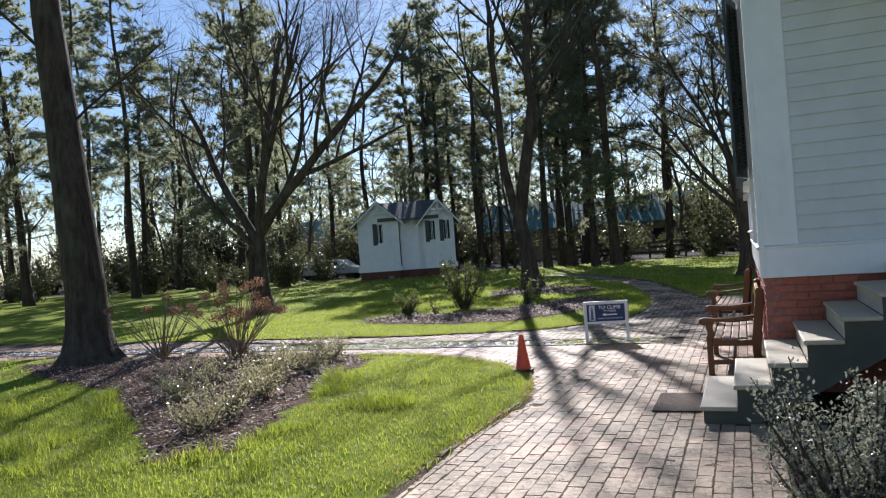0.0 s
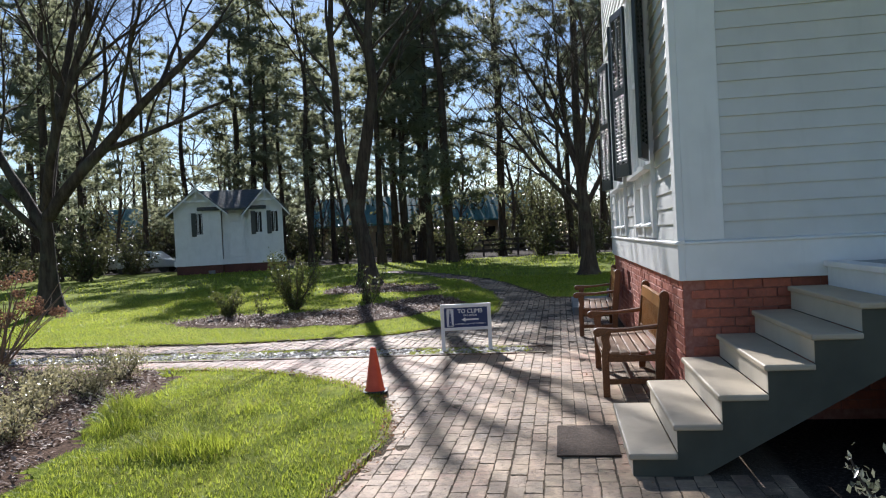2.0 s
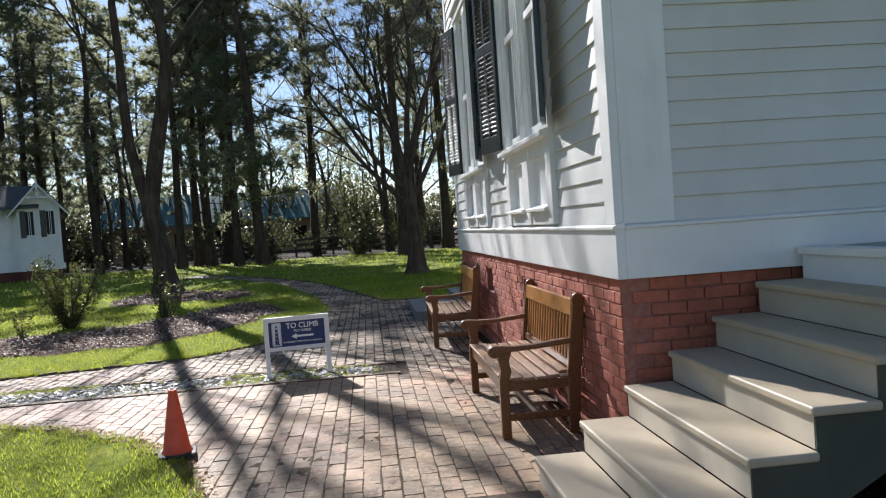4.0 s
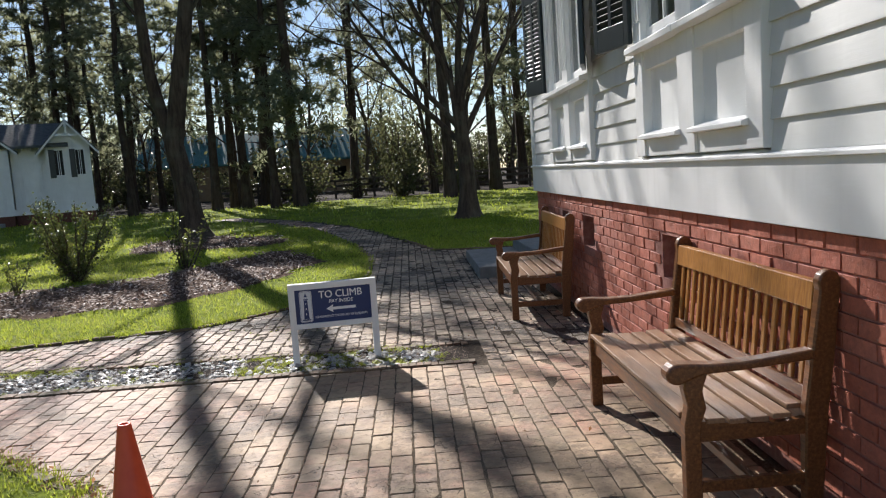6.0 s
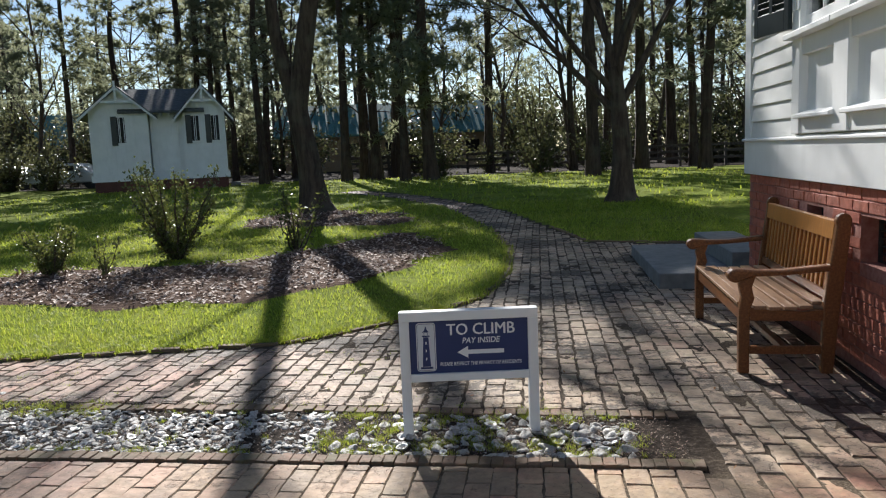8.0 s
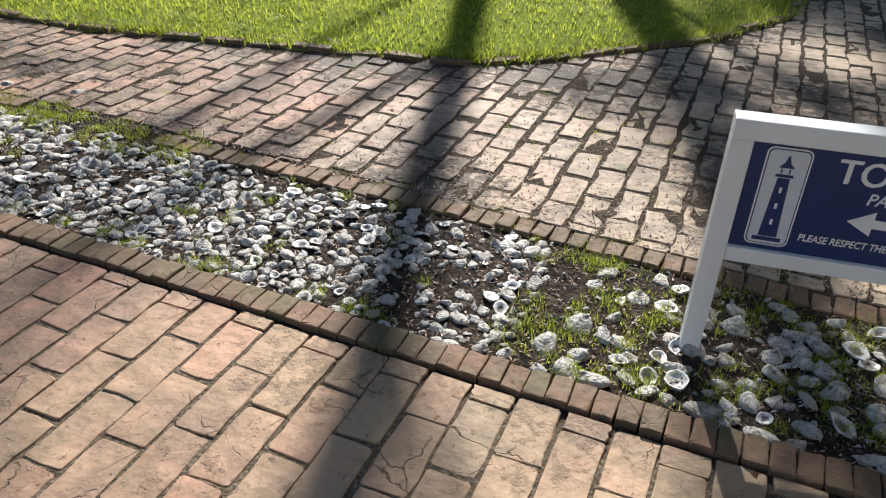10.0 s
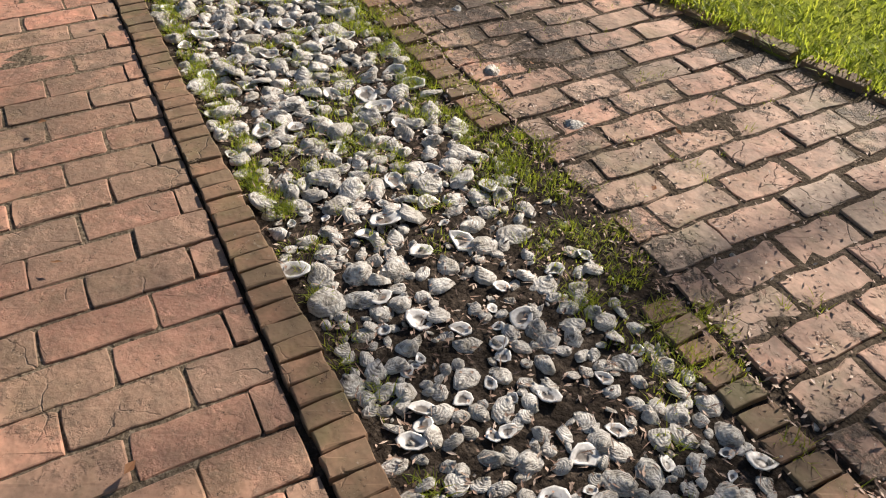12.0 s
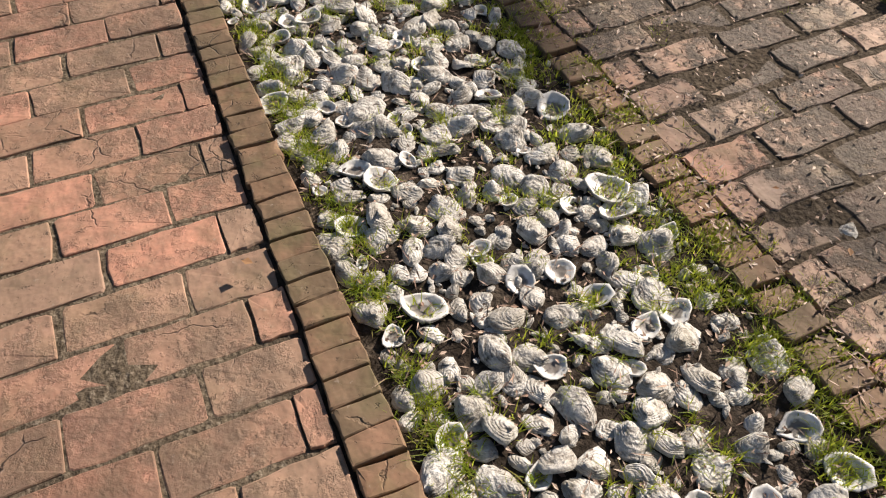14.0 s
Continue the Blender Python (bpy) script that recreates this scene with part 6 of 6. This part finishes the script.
def litter():
    rng = random.Random(33)
    s = Soup()
    for poly, n, (x0, x1, y0, y1), size in ((BED_NEAR, 9000, (-12.5, -4, 4.8, 11.2), 0.06), (BED_FAR, 6000, (-9.2, -3, 15.3, 21), 0.075), (BED_TREE, 1500, (-8, -4, 21.8, 25.5), 0.09)):
        k_ = 0
        while k_ < n:
            x, y = rng.uniform(x0, x1), rng.uniform(y0, y1)
            if not inside(x, y, poly):
                continue
            k_ += 1
            d = rand_dir(rng)
            d.z *= 0.35
            d.normalize()
            s.leaf(Vector((x, y, rise(x, y, "bed") + rng.uniform(0.002, 0.02))), d, Vector((rng.uniform(-0.3, 0.3), rng.uniform(-0.3, 0.3), 1)).normalized(), size * rng.uniform(0.5, 1.5), size * rng.uniform(0.25, 0.6), rng.random())
    tagged(s.make("bark_mulch", MULCH), "brown bark mulch and dead leaf litter", "mulch", kind="stuff")
    s = Soup()
    for _ in range(300):
        x, y = rng.uniform(-8, 0.1), rng.uniform(4, 18)
        if region(x, y) not in ("south", "north", "lawn"):
            continue
        z = rise(x, y) + (0.03 if region(x, y) != "lawn" else 0.05)
        d = rand_dir(rng)
        d.z *= 0.3
        s.leaf(Vector((x, y, z)), d.normalized(), Vector((rng.uniform(-0.5, 0.5), rng.uniform(-0.5, 0.5), 1)).normalized(), rng.uniform(0.012, 0.04), rng.uniform(0.008, 0.02), rng.random())
    line = NEAR_LAWN[1:11]
    for _ in range(900):
        i = rng.randint(0, len(line) - 2)
        f = rng.random()
        x = line[i][0] * (1 - f) + line[i + 1][0] * f + rng.gauss(0.04, 0.07)
        y = line[i][1] * (1 - f) + line[i + 1][1] * f + rng.gauss(0.02, 0.06)
        d = rand_dir(rng)
        d.z *= 0.3
        s.leaf(Vector((x, y, 0.012 + 0.03 * rng.random())), d.normalized(), Vector((rng.uniform(-0.5, 0.5), rng.uniform(-0.5, 0.5), 1)).normalized(), rng.uniform(0.015, 0.05), rng.uniform(0.01, 0.03), rng.random())
    tagged(s.make("fallen_leaves", DRY), "scattered dry brown leaves on brick and lawn", "leaves", kind="stuff")
    s = Soup()
    for _ in range(3000):
        x = rng.uniform(-8.2, -5.0) if rng.random() < 0.6 else rng.uniform(-5, -1.2)
        y = rng.uniform(STRIP_Y0 + 0.11, strip_y1(x) + 0.12)
        d = rand_dir(rng)
        d.z = abs(d.z) * 0.3
        s.leaf(Vector((x, y, rise(x, y, "strip") + 0.006 + 0.012 * rng.random())), d.normalized(), Vector((rng.uniform(-0.4, 0.4), rng.uniform(-0.4, 0.4), 1)).normalized(), rng.uniform(0.015, 0.042), rng.uniform(0.0016, 0.0036), rng.random())
    for _ in range(19000):
        x = rng.uniform(-9, -1.1)
        y = rng.uniform(STRIP_Y0 + 0.11, strip_y1(x)) if rng.random() < 0.5 else 12.62 + 0.9 * rng.random() ** 1.6
        if y > 12.75 and noise.noise((x * 1.5, y * 1.5, 5.0)) < -0.12:
            continue
        d = rand_dir(rng)
        d.z *= 0.4
        s.leaf(Vector((x, y, (rise(x, y, "strip") if y < strip_y1(x) else 0.0) + 0.006)), d.normalized(), Vector((0.2, 0.1, 1)).normalized(), rng.uniform(0.006, 0.022), rng.uniform(0.003, 0.008), rng.random())
    tagged(s.make("soil_crumbs", MULCH), "dark soil crumbs and shell bits", "soil", kind="stuff")


litter()


# ---- bricks ----
def brick_mesh(seed, lx, ly, lz, mat, wear=0.004):
    """One worn brick, its top at z 0."""
    rng = random.Random(seed)
    bm = bmesh.new()
    box(bm, -lx / 2, lx / 2, -ly / 2, ly / 2, -lz, 0)
    bmesh.ops.bevel(bm, geom=[e for e in bm.edges], offset=min(lx, ly) * 0.035, segments=1, affect="EDGES", profile=0.6)
    for v in bm.verts:
        v.co += Vector((rng.uniform(-wear, wear), rng.uniform(-wear, wear), rng.uniform(-wear, wear) * 0.5))
    bmesh.ops.recalc_face_normals(bm, faces=bm.faces)
    me = bpy.data.meshes.new("brick")
    bm.to_mesh(me)
    bm.free()
    me.materials.append(mat)
    return me


def paver_mesh(seed, lx, ly, lz, mat, wear=0.004, sides=(3, 5)):
    """One worn paving brick with an uneven outline and rounded arrises, its top at z 0."""
    rng = random.Random(seed)
    hx, hy = lx / 2, ly / 2
    cut = [min(lx, ly) * rng.uniform(0.015, 0.075) for _ in range(4)]
    line = []
    nx, ny = sides
    for k_, (ax, ay, bx, by, n) in enumerate(((-hx, -hy, hx, -hy, nx), (hx, -hy, hx, hy, ny), (hx, hy, -hx, hy, nx), (-hx, hy, -hx, -hy, ny))):
        L = math.hypot(bx - ax, by - ay)
        c0, c1 = cut[k_] / L, 1 - cut[(k_ + 1) % 4] / L
        for i in range(n):
            f = c0 + (c1 - c0) * i / (n - 1)
            line.append((ax + (bx - ax) * f + rng.uniform(-wear, wear) * 0.5, ay + (by - ay) * f + rng.uniform(-wear, wear) * 0.5))
    n = len(line)
    verts, faces = [], []
    chip = [rng.uniform(0.002, 0.0045) + (0.008 if rng.random() < 0.12 else 0) for _ in line]
    for z in (-lz, -0.005, -0.0012, 0.0):
        for (x, y), ch in zip(line, chip):
            q = {-0.0012: 0.35, 0.0: 1.0}.get(z, 0.0) * ch
            verts.append((x * (1 - q / hx), y * (1 - q / hy), z + (rng.uniform(-0.0009, 0.0005) if z > -0.002 else 0)))
    for k_ in range(3):
        for i in range(n):
            j = (i + 1) % n
            faces.append((k_ * n + i, k_ * n + j, (k_ + 1) * n + j, (k_ + 1) * n + i))
    verts.append((0, 0, rng.uniform(-0.0015, 0.0005)))
    for i in range(n):
        faces.append((3 * n + i, 3 * n + (i + 1) % n, 4 * n))
    me = bpy.data.meshes.new("brick")
    me.from_pydata(verts, [], faces)
    me.materials.append(mat)
    me.update()
    return me


def lay(parent, joined_name, places, meshes, mats, picked, seed, limit=300):
    """Bricks at poses; those that picked() names are parts of their own, the rest one joined part."""
    rng = random.Random(seed)
    s = Soup()
    count = 0
    for m in places:
        me = rng.choice(meshes)
        if count < limit and picked(m.translation):
            ob = new("brick", me)
            ob.parent = parent
            ob.matrix_basis = m
            count += 1
        else:
            s.add([m @ v.co for v in me.vertices], [tuple(f.vertices) for f in me.polygons], rng.random())
    if s.n:
        tagged(s.make(joined_name, mats, parent), kind="stuff")


def pavements():
    rng = random.Random(8)
    LX, LY = 0.115, 0.23
    south, north = [], []
    def put_brick(x, y, cut, w):
        worn = 1.0 if w == "south" else 1.5
        m = pose(x + rng.uniform(-0.002, 0.002), y, G(y) + rng.uniform(-0.0024, 0.0024) * worn, rng.uniform(-0.6, 0.6) * worn, rng.uniform(-0.8, 0.8) * worn, rng.uniform(-0.8, 0.8) * worn ** 3) @ Matrix.Diagonal((rng.uniform(0.96, 1.02) if worn == 1 else rng.uniform(0.89, 1.01), cut * (rng.uniform(0.97, 1.01) if worn == 1 else rng.uniform(0.9, 1.0)), 1, 1))
        (south if w == "south" else north).append(m)
    for col in range(-150, 14):
        x = col * LX + rng.uniform(-0.003, 0.003)
        shift = (0.5 if col % 2 else 0.0) * LY + rng.uniform(-0.02, 0.02)
        for row in range(-8, 150):
            y = row * LY + shift
            w = region(x, y)
            if w == "strip":
                w = "south" if y < STRIP_Y0 + 0.2 else "north"
            if w not in ("south", "north"):
                continue
            if w == "south" and x > -0.3 and 6.74 < y < 8.2:
                continue
            if x < -9 and y > 13.6 or x > 0.1 and y > 17 or x > 0.09 and 8.2 < y < 15.9:
                continue
            y0, y1 = y - LY / 2, y + LY / 2
            if x < STRIP_END + 0.06:
                if w == "south":
                    y1 = min(y1, STRIP_Y0 - 0.001 + rng.uniform(-0.004, 0.004))
                else:
                    y0 = max(y0, strip_y1(x) + 0.108)
            if y1 - y0 < 0.014:
                continue
            put_brick(x, (y0 + y1) / 2 + rng.uniform(-0.002, 0.002), (y1 - y0) / LY, w)
    pv = empty("pavement_south", pose(0, 0, 0))
    tagged(pv, "worn salmon-red brick paving laid in running bond", "pavement", kind="structure")
    ms = [paver_mesh(100 + i, 0.109, 0.224, 0.05, PAVER, 0.006) for i in range(12)]
    lay(pv, "bricks", south, ms, PAVER, lambda p: -7.4 < p.x < -4.6 and p.y > 11.0, 1)
    pn = empty("pavement_north", pose(0, 0, 0))
    tagged(pn, "old greyish uneven brick paving with soil in joints", "pavement", kind="structure")
    mn = [paver_mesh(200 + i, 0.107, 0.220, 0.05, PAVER_OLD, 0.015) for i in range(12)]
    lay(pn, "bricks", north, mn, PAVER_OLD, lambda p: -7.0 < p.x < -2.2 and p.y < 13.6, 2)
    # edging courses, bricks on edge across the line
    ed = empty("brick_edging", pose(0, 0, 0))
    tagged(ed, "mossy bricks on edge bordering the shell bed", "edging", kind="structure")
    me = [paver_mesh(300 + i, 0.0535, 0.090, 0.08, EDGER, 0.005, (3, 3)) for i in range(8)]
    places = []
    x = -15.5
    while x < STRIP_END:
        places.append(pose(x, STRIP_Y0 + 0.053 + 0.005 * math.sin(x * 1.3) + rng.uniform(-0.003, 0.003), 0.012 + rng.uniform(-0.004, 0.003), rng.uniform(-1, 1), rng.uniform(-1, 1), rng.uniform(-1.5, 1.5)))
        x += 0.0565
    x = -15.5
    while x < STRIP_END:
        if noise.noise((x * 0.9, 2.0, 8.0)) < 0.3:
            places.append(pose(x, strip_y1(x) + 0.05 + 0.012 * math.sin(x * 1.7), 0.004 + rng.uniform(-0.01, 0.004), rng.uniform(-2.5, 2.5), rng.uniform(-2.5, 2.5), rng.uniform(-5, 5)))
        x += 0.061
    lay(ed, "edging_bricks", places, me, EDGER, lambda p: -8.5 < p.x < -1.0, 3, 260)
    # buried edging of the lawns
    le = empty("lawn_edging", pose(0, 0, 0))
    tagged(le, "low dark brick kerb along the lawn edge", "edging", kind="structure")
    mk = [paver_mesh(400 + i, 0.21, 0.06, 0.09, EDGER, 0.006, (4, 3)) for i in range(4)]
    places = []
    for line in (NEAR_LAWN[1:11], FAR_EDGE[2:13], [(-1.6, 21.6), (-1.1, 19.7), (0.9, 19.1)]):
        for (xa, ya), (xb, yb) in zip(line, line[1:]):
            d = math.hypot(xb - xa, yb - ya)
            n = max(1, int(d / 0.22))
            for i in range(n):
                f = (i + 0.5) / n
                y = ya + (yb - ya) * f
                places.append(pose(xa + (xb - xa) * f, y, G(y) + 0.022 + rng.uniform(-0.01, 0.006), rng.uniform(-3, 3), rng.uniform(-3, 3), math.degrees(math.atan2(yb - ya, xb - xa)) + rng.uniform(-2, 2)))
    lay(le, "edging_bricks", places, mk, EDGER, lambda p: p.y < 17 and p.x > -7, 4, 120)


pavements()


def wall_bricks():
    rng = random.Random(18)
    H, L = 0.0765, 0.222
    mw = [brick_mesh(500 + i, L - 0.011, 0.06, 0.066, WALL_BRICK, 0.0025) for i in range(5)]
    mh = [brick_mesh(520 + i, 0.100, 0.06, 0.066, WALL_BRICK, 0.0025) for i in range(3)]
    west, south, heads = [], [], []
    rows = int((SK0 + 0.02) / H)
    for r in range(rows):
        z = (r + 1) * H + 0.045
        if z > SK0 - 0.002:
            continue
        y = CY + 0.035 + (0.0 if r % 2 else L / 2)
        if not r % 2:
            heads.append((pose(WX + 0.026, CY + 0.035 + 0.055, z, 0, 0, 90), 0))
        while y + L < FY:
            c = y + L / 2
            if not any(a - 0.1 < c < b + 0.1 and 0.64 < z < 0.99 for a, b in VENTS):
                west.append(pose(WX + 0.026 + rng.uniform(-0.003, 0.003), c, z, rng.uniform(-0.4, 0.4), rng.uniform(-0.6, 0.6), 90))
            y += L
        x = WX + 0.06 + (L / 2 if r % 2 else 0.0)
        while x + L < 5.2:
            south.append(pose(x + L / 2, CY + 0.05 + rng.uniform(-0.003, 0.003), z, 0, 0, rng.uniform(-0.4, 0.4)))
            x += L
    lay(FOUND, "wall_bricks", west, mw, WALL_BRICK, lambda p: 9.0 < p.y < 14.4, 5, 300)
    s = Soup()
    for m in south:
        me = rng.choice(mw)
        s.add([m @ v.co for v in me.vertices], [tuple(f.vertices) for f in me.polygons], rng.random())
    for m, _ in heads:
        me = rng.choice(mh)
        s.add([m @ v.co for v in me.vertices], [tuple(f.vertices) for f in me.polygons], rng.random())
    tagged(s.make("wall_bricks", WALL_BRICK, FOUND), kind="stuff")


wall_bricks()
